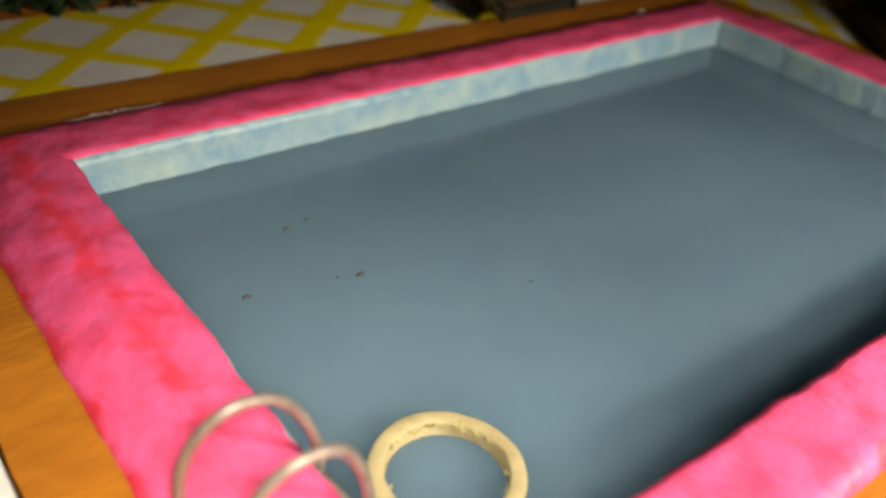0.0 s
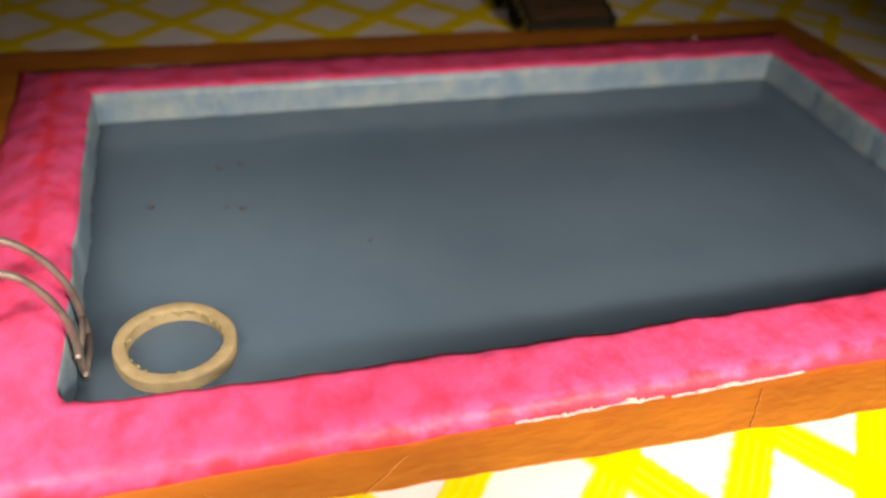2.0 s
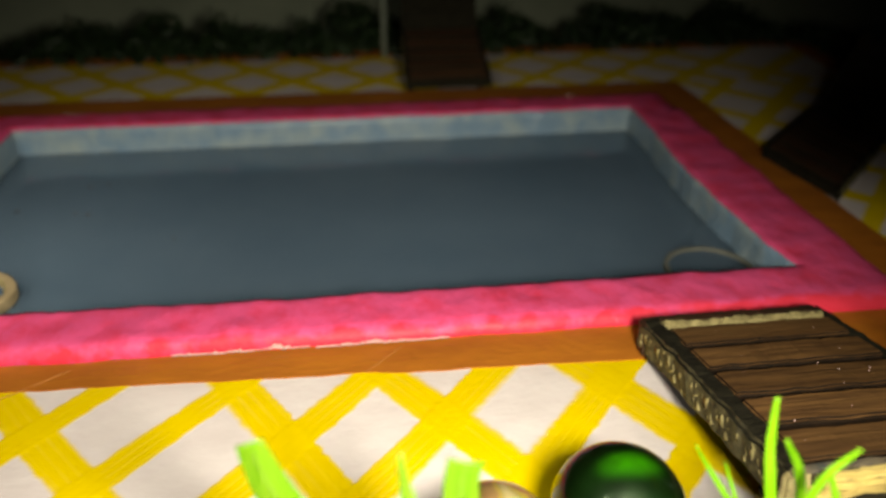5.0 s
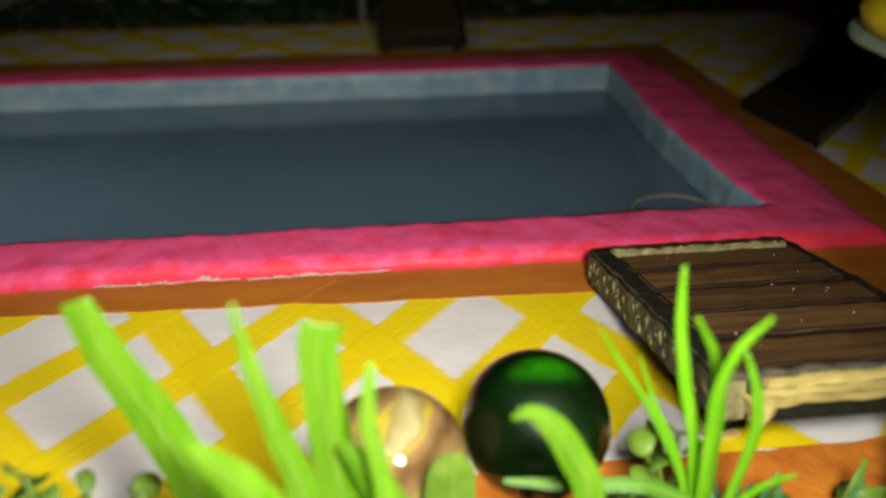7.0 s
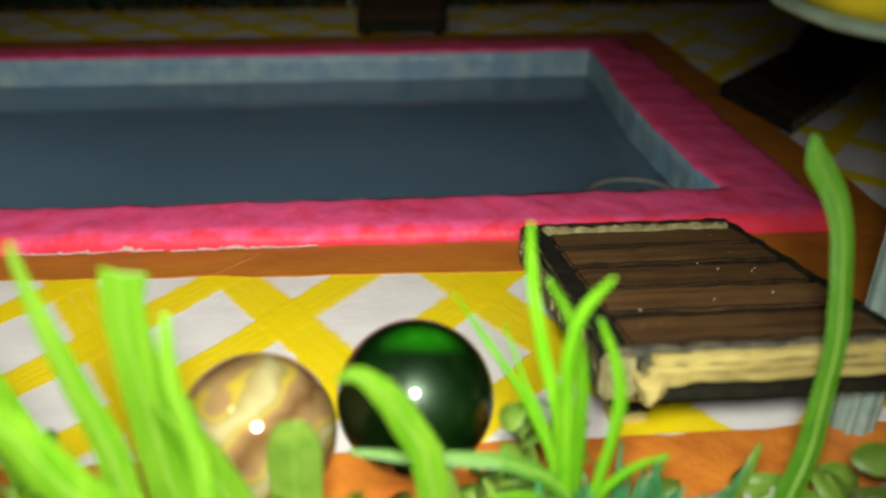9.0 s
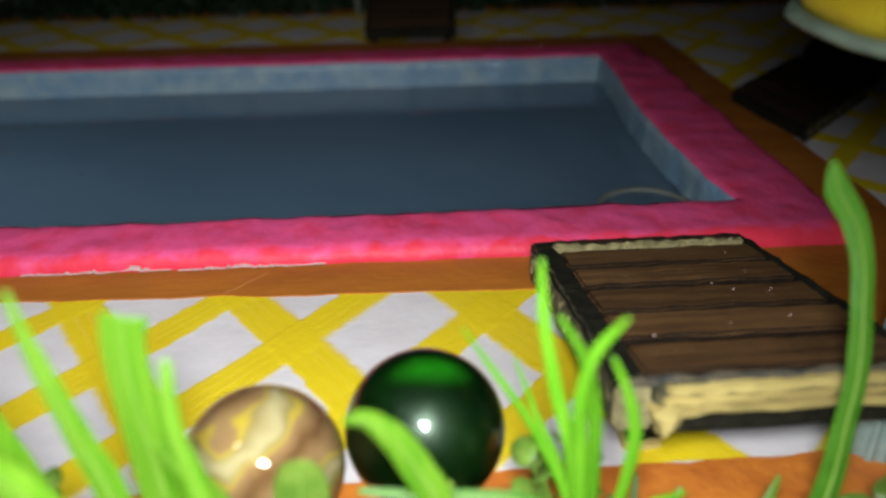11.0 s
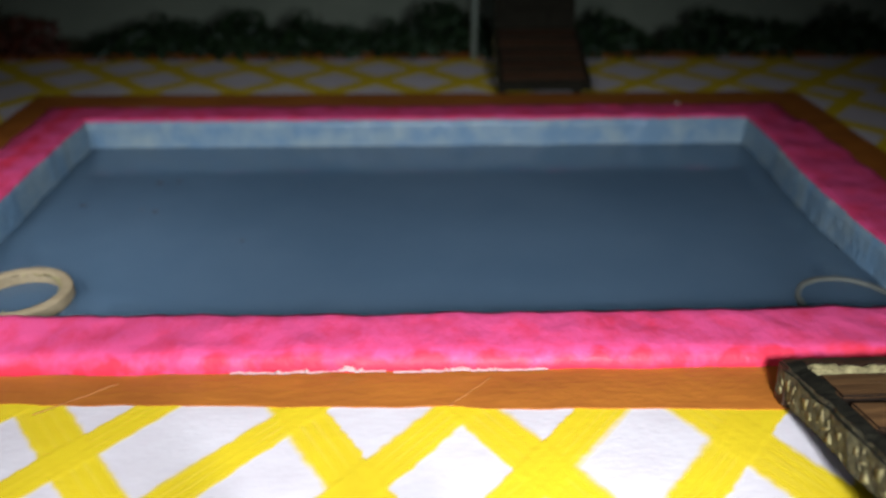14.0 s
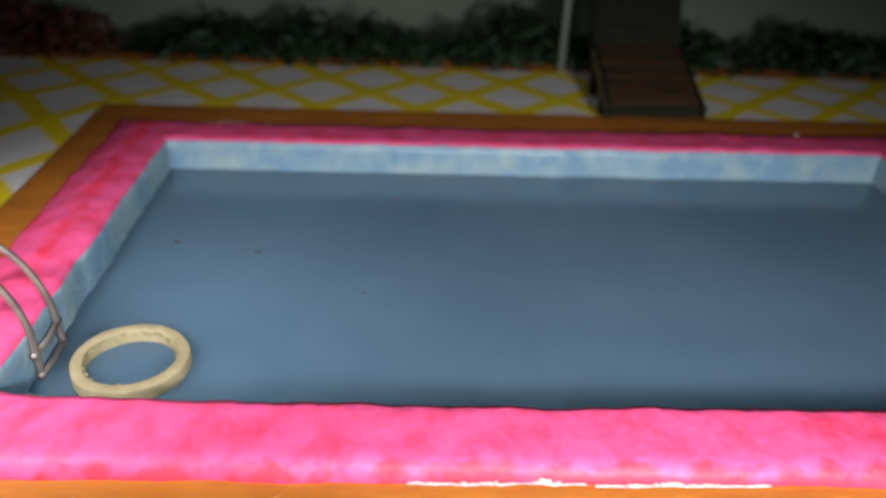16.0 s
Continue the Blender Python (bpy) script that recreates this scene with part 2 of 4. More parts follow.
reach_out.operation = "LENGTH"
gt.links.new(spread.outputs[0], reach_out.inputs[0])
top_glow = gn.new("ShaderNodeMapRange")
top_glow.interpolation_type = "SMOOTHERSTEP"
top_glow.inputs[1].default_value, top_glow.inputs[2].default_value = 1.15, 0.05
gt.links.new(reach_out.outputs["Value"], top_glow.inputs[0])
glow_noise = gn.new("ShaderNodeTexNoise")
glow_noise.inputs["Scale"].default_value, glow_noise.inputs["Detail"].default_value = 620, 4
gt.links.new(next(n for n in gn if n.type == "TEX_COORD").outputs["Object"], glow_noise.inputs["Vector"])
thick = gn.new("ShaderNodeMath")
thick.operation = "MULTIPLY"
gt.links.new(top_glow.outputs[0], thick.inputs[0])
gt.links.new(glow_noise.outputs["Fac"], thick.inputs[1])
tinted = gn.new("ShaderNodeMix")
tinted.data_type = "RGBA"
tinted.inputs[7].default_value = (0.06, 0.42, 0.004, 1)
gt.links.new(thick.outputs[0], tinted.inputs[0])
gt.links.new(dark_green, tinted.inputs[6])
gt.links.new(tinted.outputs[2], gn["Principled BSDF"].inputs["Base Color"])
STONE = material("wet_pebble", (0.36, 0.36, 0.30), (0.2, 0.2, 0.15), rough=0.25, scale=600, bump=0.4)
GRAVEL = material("pale_gravel", (0.40, 0.38, 0.31), (0.19, 0.17, 0.10), rough=0.6, scale=420, bump=0.5, patch=(0.4, 0.6))
WATER = material("pool_water", (0.098, 0.156, 0.214), (0.118, 0.178, 0.236), rough=0.03, transmission=0.2, ior=1.33, scale=22)
wn = WATER.node_tree
cloudy = wn.nodes["Principled BSDF"]
cloudy.subsurface_method = "BURLEY"
cloudy.inputs["Subsurface Weight"].default_value = 1.0
cloudy.inputs["Subsurface Radius"].default_value = (0.014, 0.015, 0.016)
cloudy.inputs["Subsurface Scale"].default_value = 1.0
w1 = wn.nodes.new("ShaderNodeTexNoise")
w1.inputs["Scale"].default_value, w1.inputs["Detail"].default_value = 55, 2
wb = wn.nodes.new("ShaderNodeBump")
wb.inputs["Strength"].default_value, wb.inputs["Distance"].default_value = 0.4, 0.0006
wn.links.new(next(n for n in wn.nodes if n.type == "TEX_COORD").outputs["Object"], w1.inputs["Vector"])
wn.links.new(w1.outputs["Fac"], wb.inputs["Height"])
wn.links.new(wb.outputs[0], wn.nodes["Principled BSDF"].inputs["Normal"])

# ---- mesh helpers ----


def mesh_of(bm, mat, smooth=False, name="m"):
    me = bpy.data.meshes.new(name)
    bmesh.ops.recalc_face_normals(bm, faces=bm.faces)
    for f in bm.faces:
        f.smooth = smooth
    bm.to_mesh(me)
    bm.free()
    for m in mat if isinstance(mat, (list, tuple)) else [mat]:
        me.materials.append(m)
    return me


def part(name, bm, mat, parent=None, label="", smooth=False):
    ob = new(name, bm if isinstance(bm, bpy.types.Mesh) else mesh_of(bm, mat, smooth, name))
    ob.parent = parent
    if label:
        ob["label"] = label
    return ob


def empty(name, m=None):
    ob = new(name)
    ob.empty_display_size = 0.005
    if m is not None:
        ob.matrix_basis = m
    return ob


def jitter(p, amount, freq=400.0):
    v = noise.noise_vector(Vector(p) * freq)
    return Vector(p) + v * amount


def box(bm, x0, x1, y0, y1, z0, z1, bevel=0.0, cuts=0, rough=0.0, freq=300.0):
    """A box with rounded edges, and, where asked for, a little unevenness."""
    r = bmesh.ops.create_cube(bm, size=1)
    vs = r["verts"]
    for v in vs:
        v.co = Vector((x0 + (v.co.x + 0.5) * (x1 - x0), y0 + (v.co.y + 0.5) * (y1 - y0), z0 + (v.co.z + 0.5) * (z1 - z0)))
    if cuts:
        es = {e for v in vs for e in v.link_edges}
        long = max(x1 - x0, y1 - y0)
        axis = 0 if x1 - x0 > y1 - y0 else 1
        pick = [e for e in es if abs(e.verts[0].co[axis] - e.verts[1].co[axis]) > 0.9 * long]
        bmesh.ops.subdivide_edges(bm, edges=pick, cuts=cuts, use_grid_fill=True)
    if bevel:
        fs = [e for e in bm.edges if e.is_manifold and e.calc_face_angle(0) > 0.6]
        bmesh.ops.bevel(bm, geom=fs, offset=bevel, segments=2, affect="EDGES", clamp_overlap=True)
    if rough:
        for v in bm.verts:
            v.co = jitter(v.co, rough, freq)
    return bm


def tube(bm, pts, radius, sides=10, closed=False, radii=None):
    """A round bar along a row of points."""
    pts = [Vector(p) for p in pts]
    n = len(pts)
    rings = []
    side = None
    for i, p in enumerate(pts):
        a = pts[(i - 1) % n] if closed or i else pts[0]
        b = pts[(i + 1) % n] if closed or i < n - 1 else pts[-1]
        d = (b - a).normalized()
        if side is None:
            side = d.orthogonal().normalized()
        side = (side - d * side.dot(d)).normalized()
        up = d.cross(side)
        r = radii[i] if radii else radius
        rings.append([bm.verts.new(p + (side * math.cos(2 * math.pi * k / sides) + up * math.sin(2 * math.pi * k / sides)) * r) for k in range(sides)])
    for i in range(n if closed else n - 1):
        for k in range(sides):
            bm.faces.new((rings[i][k], rings[i][(k + 1) % sides], rings[(i + 1) % n][(k + 1) % sides], rings[(i + 1) % n][k]))
    if not closed:
        bm.faces.new(rings[0][::-1])
        bm.faces.new(rings[-1])
    return bm


def spline(pts, steps=8):
    """Points on a smooth line through pts."""
    pts = [Vector(p) for p in pts]
    out = []
    for i in range(len(pts) - 1):
        p0, p1, p2, p3 = pts[max(i - 1, 0)], pts[i], pts[i + 1], pts[min(i + 2, len(pts) - 1)]
        for k in range(steps):
            t = k / steps
            out.append(0.5 * ((2 * p1) + (p2 - p0) * t + (2 * p0 - 5 * p1 + 4 * p2 - p3) * t * t + (3 * p1 - p0 - 3 * p2 + p3) * t ** 3))
    out.append(pts[-1])
    return out


def sphere(bm, c, r, u=32, v=20):
    bmesh.ops.create_uvsphere(bm, u_segments=u, v_segments=v, radius=r, matrix=Matrix.Translation(c))
    return bm


# ---- sizes of the pool ----
LX, LY = 0.1652, 0.0912          # the opening
RIM = (-0.0150, 0.1785, -0.0128, 0.1070)   # outer edge of the pink rim: x0, x1, y0, y1
BAND = (-0.0235, 0.1900, -0.0200, 0.1210)  # outer edge of the brown band
# the corners as they were cut and painted by hand, not quite square
RIM_CUT = ((-0.0146, -0.0106), (0.1812, -0.0128), (0.1800, 0.1075), (-0.0150, 0.1075))
BAND_CUT = ((-0.0230, -0.0148), (0.1915, -0.0240), (0.1910, 0.1205), (-0.0230, 0.1205))
FIELD = (-0.0750, 0.2500, -0.0565, 0.1600)  # outer edge of the white field
DECK = (-0.0850, 0.2600, -0.0665, 0.1680)
ZD, ZW, ZBED = -0.0030, -0.0072, -0.0260

# ---- ground ----
bm = bmesh.new()
n = 60
grid = [[bm.verts.new((-0.42 + 1.0 * i / n, -0.45 + 1.0 * j / n, -0.032)) for j in range(n + 1)] for i in range(n + 1)]
for i in range(n):
    for j in range(n):
        bm.faces.new((grid[i][j], grid[i + 1][j], grid[i + 1][j + 1], grid[i][j + 1]))
tagged(part("ground", bm, GROUND), "dull grey-green cloth spread under the model", "ground", kind="structure")

# walls and ceiling that close the dark room
ROOM = material("dim_room_wall", (0.16, 0.15, 0.135), (0.13, 0.125, 0.11), rough=0.9, scale=12, bump=0.2, bump_scale=60)
for name, ext in (("wall_north", (-0.42, 0.58, 0.55, 0.57, -0.032, 0.5)), ("wall_south", (-0.42, 0.58, -0.47, -0.45, -0.032, 0.5)),
                  ("wall_east", (0.58, 0.60, -0.47, 0.57, -0.032, 0.5)), ("wall_west", (-0.44, -0.42, -0.47, 0.57, -0.032, 0.5)),
                  ("ceiling", (-0.44, 0.60, -0.47, 0.57, 0.5, 0.52))):
    tagged(part(name, box(bmesh.new(), *ext), ROOM), "plain dim painted room surface", "ceiling" if name == "ceiling" else "wall", kind="structure")

# cloth hanging behind the plants
bm = bmesh.new()
last = None
for i in range(121):
    x = -0.40 + 0.96 * i / 120
    fold = 0.006 * math.sin(x * 31) + 0.008 * noise.noise(Vector((x * 14, 2, 0)))
    row = [bm.verts.new((x, 0.262 + fold * f + (0.05 * (1 - f) ** 2 if f < 1 else 0) * -0.3, -0.0315 + 0.40 * k / 16)) for k, f in ((k, min(1, 0.2 + k / 8)) for k in range(17))]
    row += [bm.verts.new((v.co.x, v.co.y + 0.0015, v.co.z)) for v in row[::-1]]
    if last:
        for k in range(len(row)):
            bm.faces.new((last[k], last[(k + 1) % len(row)], row[(k + 1) % len(row)], row[k]))
    last = row
tagged(part("backdrop", bm, CLOTH, smooth=True), "dull grey-green cloth hanging behind the model", "cloth", kind="structure")

# soil tray in front of and behind the deck
def soil(name, x0, x1, y0, y1, z, label):
    bm = bmesh.new()
    nx, ny = int((x1 - x0) / 0.0025), int((y1 - y0) / 0.0025)
    g = []
    for i in range(nx + 1):
        row = []
        for j in range(ny + 1):
            x, y = x0 + (x1 - x0) * i / nx, y0 + (y1 - y0) * j / ny
            e = min(i, nx - i, j, ny - j)
            h = z + 0.0018 * noise.noise(Vector((x, y, 0)) * 130) + 0.0008 * noise.noise(Vector((x, y, 3)) * 600)
            row.append(bm.verts.new((x, y, h if e else -0.0318)))
        g.append(row)
    for i in range(nx):
        for j in range(ny):
            bm.faces.new((g[i][j], g[i + 1][j], g[i + 1][j + 1], g[i][j + 1]))
    return tagged(part(name, bm, SOIL, smooth=True), label, "soil", kind="structure")


soil("soil_front", -0.085, 0.26, -0.135, -0.0668, -0.0075, "damp mossy soil bed along the deck")
soil("soil_back", -0.13, 0.30, 0.1683, 0.215, -0.0085, "dark soil bed behind the deck")

# ---- deck: board with a pool opening, painted ----


def edge_wave(x, y):
    """How far the pool's edge strays inwards at a place along it."""
    stray = 0.0007 * noise.noise(Vector((x, y, 5)) * 75) + 0.0003 * noise.noise(Vector((x, y, 6)) * 260)
    if y < 0.0005:
        stray += 0.0026 * math.exp(-max(x, 0) / 0.028) * min(1.0, 0.3 + max(x, 0) / 0.008) 
    elif x > LX - 0.0005:
        stray += 0.0026 * max(0.0, 1 - ((y - 0.036) / 0.036) ** 2)
    return stray


def filled_corner(q, c):
    """Where the opening's edge runs at its corner next to the ladder, rounded with the radius c."""
    d = max(q.x, q.y)
    if min(q.x, q.y) > 1e-6 or d >= c:
        return q
    turn = radians(45) * d / c
    x, y = c - c * math.sin(radians(45) - turn), c - c * math.cos(radians(45) - turn)
    return Vector((x, y)) if q.y <= q.x else Vector((y, x))


def ring_mesh(outer, inner, z0, z1, wob_out=0.0, wob_in=0.0, step=0.0015, bumpy=0.0, across=6, round_out=0.0, corner=0.0, freq=90.0):
    """A flat frame between two rectangles (or rows of four corners), with uneven edges and a thickness."""
    def loop(r):
        if len(r[:1]) and isinstance(r[0], tuple):
            return list(r)
        x0, x1, y0, y1 = r
        return [(x0, y0), (x1, y0), (x1, y1), (x0, y1)]
    o, i = loop(outer), loop(inner)
    bm = bmesh.new()
    rows = []
    for s in range(4):
        a, b, c, d = Vector(o[s]), Vector(o[(s + 1) % 4]), Vector(i[s]), Vector(i[(s + 1) % 4])
        m = max(2, int((d - c).length / step))
        for k in range(m):
            t = k / m
            p, q = a.lerp(b, t), c.lerp(d, t)
            start = q.copy()
            # the corner by the ladder is filled with paper
            if corner:
                q = filled_corner(q, corner)
            n1 = noise.noise(Vector((p.x, p.y, 1)) * freq) + 0.5 * noise.noise(Vector((p.x, p.y, 2)) * freq * 3.1)
            n2 = noise.noise(Vector((q.x, q.y, 5)) * freq) + 0.5 * noise.noise(Vector((q.x, q.y, 6)) * freq * 3.1)
            w = (p - q).normalized()
            if corner:
                side = [Vector((0, 1)), Vector((-1, 0)), Vector((0, -1)), Vector((1, 0))][s]
                q = q + side * edge_wave(start.x, start.y)
                n2 = 0
            rows.append((p + w * n1 * wob_out, q + w * n2 * wob_in))
    top, low_o, low_i = [], [], []
    for p, q in rows:
        line = []
        for j in range(across + 1):
            f = j / across
            v = q.lerp(p, f)
            h = z1 + bumpy * (noise.noise(Vector((v.x, v.y, 0)) * 170) + 0.6 * noise.noise(Vector((v.x, v.y, 9)) * 520))
            if corner and (p.y > 0.09 or p.x < -0.01):
                # the far side and the side by the ladder slope down to the band
                h -= 0.0023 * min(1.0, max(0.0, (f - 0.55) / 0.45)) ** 1.4
            elif j == across:
                h -= 0.0017 if corner else round_out
            elif corner and j == across - 1:
                h -= 0.0003
            if j == 0:
                h -= round_out * 0.7
            line.append(bm.verts.new((v.x, v.y, h)))
        top.append(line)
        low_o.append(bm.verts.new((p.x, p.y, z0)))
        low_i.append(bm.verts.new((q.x, q.y, -0.0012 if corner else z0)))
    n = len(rows)
    for k in range(n):
        k2 = (k + 1) % n
        for j in range(across):
            bm.faces.new((top[k][j], top[k][j + 1], top[k2][j + 1], top[k2][j]))
        bm.faces.new((top[k][across], low_o[k], low_o[k2], top[k2][across]))
        bm.faces.new((top[k][0], top[k2][0], low_i[k2], low_i[k]))
        bm.faces.new((low_o[k], low_i[k], low_i[k2], low_o[k2]))
    return bm


deck = tagged(empty("deck"), "white painted cardboard deck with hand-painted yellow lattice and orange border", "deck", kind="structure")
part("field", ring_mesh(FIELD, BAND, -0.0318, ZD - 0.0003, step=0.004, bumpy=0.00002), WHITE, deck, "off-white brushed paint")
part("border", ring_mesh(DECK, FIELD, -0.0318, ZD + 0.00015, wob_out=0.0004, wob_in=0.0006, step=0.002, bumpy=0.00015, across=4, freq=200), ORANGE, deck, "flaking orange-brown paint")
part("band", ring_mesh(BAND_CUT, (RIM[0] + 0.002, RIM[1] - 0.002, RIM[2] + 0.004, RIM[3] - 0.002), -0.0318, ZD + 0.0005, wob_out=0.0005, step=0.0015, bumpy=0.0001, across=4, round_out=0.00015), BROWN, deck, "brown paint brushed round the pool")

# the brown reaches further out past the front lounger
bm = bmesh.new()
rows = []
for i in range(45):
    x = 0.146 + 0.064 * i / 44
    y1 = -0.0190
    y0 = -0.0395 + 0.0016 * noise.noise(Vector((x * 160, 4, 0))) + 0.0006 * noise.noise(Vector((x * 700, 4, 1)))
    col = []
    for j in range(15):
        y = y0 + (y1 - y0) * j / 14
        col.append(bm.verts.new((x + 0.0008 * noise.noise(Vector((y * 260, i > 22, 0))), y, ZD + 0.00046 + 0.00006 * noise.noise(Vector((x, y, 0)) * 400) - (0.0004 if i in (0, 44) or j == 0 else 0))))
    rows.append(col)
for a, b in zip(rows, rows[1:]):
    for j in range(14):
        bm.faces.new((a[j], b[j], b[j + 1], a[j + 1]))
part("brown_patch", bm, BROWN, deck, "brown paint beside the lounger", smooth=True)

# scored lines under the brown paint
for x, y, dx, dy in ((0.040, -0.0132, -0.009, -0.0064), (0.0905, -0.0134, -0.006, -0.0060), (0.0160, -0.0134, 0.008, -0.006), (0.180, 0.045, 0.008, 0.012)):
    line = [(x + dx * k / 8, y + dy * k / 8 + 0.0001 * math.sin(k * 2.1 + x * 900), ZD + 0.00054) for k in range(9)]
    part("scored_line", tube(bmesh.new(), line, 0.00005, 5), SCORE, deck, smooth=True)

# yellow lattice: each brushed stroke
strokes = []


def stroke(x_at, y_at, slope, half, y0, y1, xa, xb, seed):
    strokes.append((x_at, y_at, slope, half, y0, y1, xa, xb, seed))


def painted_sheet(x0, x1, y0, y1, step):
    """A strip of the field under its coat of paint; the brush marks stand slightly proud."""
    nx, ny = int((x1 - x0) / step), int((y1 - y0) / step)
    X, Y = np.meshgrid(np.linspace(x0, x1, nx + 1), np.linspace(y0, y1, ny + 1), indexing="ij")
    flat = list(zip(X.ravel(), Y.ravel()))
    wave = np.array([noise.noise(Vector((x, y, 0)) * 110) for x, y in flat]).reshape(X.shape)
    grain = np.array([noise.noise(Vector((x, y, 4)) * 700) for x, y in flat]).reshape(X.shape)
    total = np.zeros_like(X)
    ridge = np.zeros_like(X)
    for x_at, y_at, slope, half, a, b, xa, xb, sd in strokes:
        if abs(a - y0) > 1e-4 or abs(b - y1) > 1e-4 or abs(xa - x0) > 1e-4:
            continue
        rnd = random.Random(sd)
        bend = rnd.uniform(-0.0012, 0.0012)
        f = (Y - (a + b) / 2) / (b - a) * 2
        d = X - (x_at + slope * (Y - y_at) + bend * (1 - f * f))
        width = 1.12 * half * (1 + 0.10 * math.sin(sd) + 0.12 * wave)
        # one side of the stroke is drier than the other, and changes along it
        dry = 0.35 + 0.25 * math.sin(sd * 2.3) * np.sign(d) + 0.55 * np.clip(wave + 0.3 * np.sin(Y * 210 + sd), 0, 1)
        along = np.array(Y * 90 + sd * 7.7)
        streak = 0.5 * np.sin(d / half * 11 + sd) + 0.5 * np.sin(d / half * 23 + along * 0.2)
        edge = (width * (1.12 + 0.10 * grain) - np.abs(d)) / (width * np.clip(0.55 * dry, 0.08, 0.6))
        here = np.clip(edge + (0.10 + 0.22 * np.clip(wave, 0, 1)) * streak * (edge < 1.6), 0, 1)
        here = here * here * (3 - 2 * here)
        # hairs of the brush leave the paint thinner in lines
        here = here * (1 - 0.07 * np.clip(streak * (0.4 + wave), 0, 1))
        total = 1 - (1 - total) * (1 - here)
        ridge = ridge + here * (1 + 0.30 * streak)
    Z = ZD + 0.0001 + 0.00006 * ridge + 0.00002 * grain
    verts = np.stack([X, Y, Z], -1).reshape(-1, 3)
    idx = np.arange((nx + 1) * (ny + 1)).reshape(nx + 1, ny + 1)
    faces = np.stack([idx[:-1, :-1], idx[1:, :-1], idx[1:, 1:], idx[:-1, 1:]], -1).reshape(-1, 4)
    me = bpy.data.meshes.new("painted_sheet")
    me.from_pydata(verts.tolist(), [], faces.tolist())
    layer = me.attributes.new("cover", "FLOAT", "POINT")
    layer.data.foreach_set("value", total.ravel().astype(np.float32))
    me.polygons.foreach_set("use_smooth", [True] * len(me.polygons))
    me.materials.append(LATTICE)
    part("painted_sheet", me, None, deck, "off-white paint with brushed yellow crossing stripes")


seed = 1
FRONT = (FIELD[2], -0.0140)
for x, lean in ((-0.052, -0.75), (-0.024, -0.75), (0.005, -0.78), (0.0322, -0.80), (0.0642, -0.58), (0.0868, -0.66), (0.1162, -0.63), (0.144, -0.65), (0.172, -0.7), (0.2, -0.7), (0.228, -0.7)):
    stroke(x, -0.019, lean, 0.0036, *FRONT, FIELD[0], FIELD[1], seed); seed += 1
for x in (-0.054, -0.034, -0.0145, 0.0055, 0.0255, 0.0455, 0.0660, 0.0856, 0.1052, 0.1275, 0.147, 0.167, 0.187, 0.207, 0.227):
    stroke(x, -0.019, 0.88, 0.0031, *FRONT, FIELD[0], FIELD[1], seed); seed += 1
BACK = (BAND[3], FIELD[3])
for k in range(13):
    stroke(-0.0685 + 0.025 * k, 0.123, -0.95, 0.0034, *BACK, FIELD[0], FIELD[1], seed); seed += 1
for k in range(12):
    stroke(-0.077 + 0.027 * k, 0.123, 1.08, 0.0034, *BACK, FIELD[0], FIELD[1], seed); seed += 1
SIDE = (BAND[2], BAND[3])
for k in range(12):
    stroke(BAND[1] - 0.092 + 0.025 * k, 0.06, -0.9, 0.0029, *SIDE, BAND[1], FIELD[1], seed); seed += 1
    stroke(BAND[1] - 0.085 + 0.025 * k, 0.06, 0.9, 0.0029, *SIDE, BAND[1], FIELD[1], seed); seed += 1
    stroke(BAND[0] - 0.155 + 0.026 * k, 0.06, -0.75, 0.0030, *SIDE, FIELD[0], BAND[0], seed); seed += 1
    stroke(BAND[0] - 0.150 + 0.026 * k, 0.06, 0.75, 0.0027, *SIDE, FIELD[0], BAND[0], seed); seed += 1

painted_sheet(FIELD[0], FIELD[1], *FRONT, 0.00033)
painted_sheet(FIELD[0], FIELD[1], *BACK, 0.0008)
painted_sheet(BAND[1], FIELD[1], *SIDE, 0.0008)
painted_sheet(FIELD[0], BAND[0], *SIDE, 0.0008)

# ---- the pool ----
pool = tagged(empty("swimming_pool"), "miniature pool with lumpy pink painted rim and pale blue walls", "pool", kind="structure")
rim = part("rim", ring_mesh(RIM_CUT, (0, LX, 0, LY), ZD - 0.0006, 0.0, wob_out=0.0005, wob_in=0.0006, step=0.0012, bumpy=0.00034, across=10, round_out=0.0005, corner=0.006, freq=110), PINK, pool, "glossy lumpy pink paint over paper", smooth=True)


def wall(name, a, b, inward):
    """One painted wall of the basin, leaning a little inwards, with a brushed lumpy face."""
    bm = bmesh.new()
    a, b, inward = Vector(a), Vector(b), Vector(inward)
    m, h = int((b - a).length / 0.0015), 14
    g = []
    for i in range(m + 1):
        row = []
        for j in range(h + 1):
            p = a.lerp(b, i / m)
            z = -0.0005 + (ZBED - 0.0005) * j / h
            off = edge_wave(p.x, p.y) + 0.0001 + 0.0016 * j / h + 0.0003 * min(1, j / 3) * noise.noise(Vector((p.x, p.y, z)) * 240)
            q = p + inward * off
            row.append(bm.verts.new((q.x, q.y, z)))
        g.append(row)
    for i in range(m):
        for j in range(h):
            bm.faces.new((g[i][j], g[i + 1][j], g[i + 1][j + 1], g[i][j + 1]))
    back = [[bm.verts.new((v.co.x - inward.x * 0.004, v.co.y - inward.y * 0.004, v.co.z)) for v in (row[0], row[-1])] for row in g]
    for i in range(m):
        bm.faces.new((g[i][0], g[i + 1][0], back[i + 1][0], back[i][0]))
        bm.faces.new((back[i][0], back[i + 1][0], back[i + 1][1], back[i][1]))
    return part(name, bm, WALL_BLUE, pool, smooth=True)


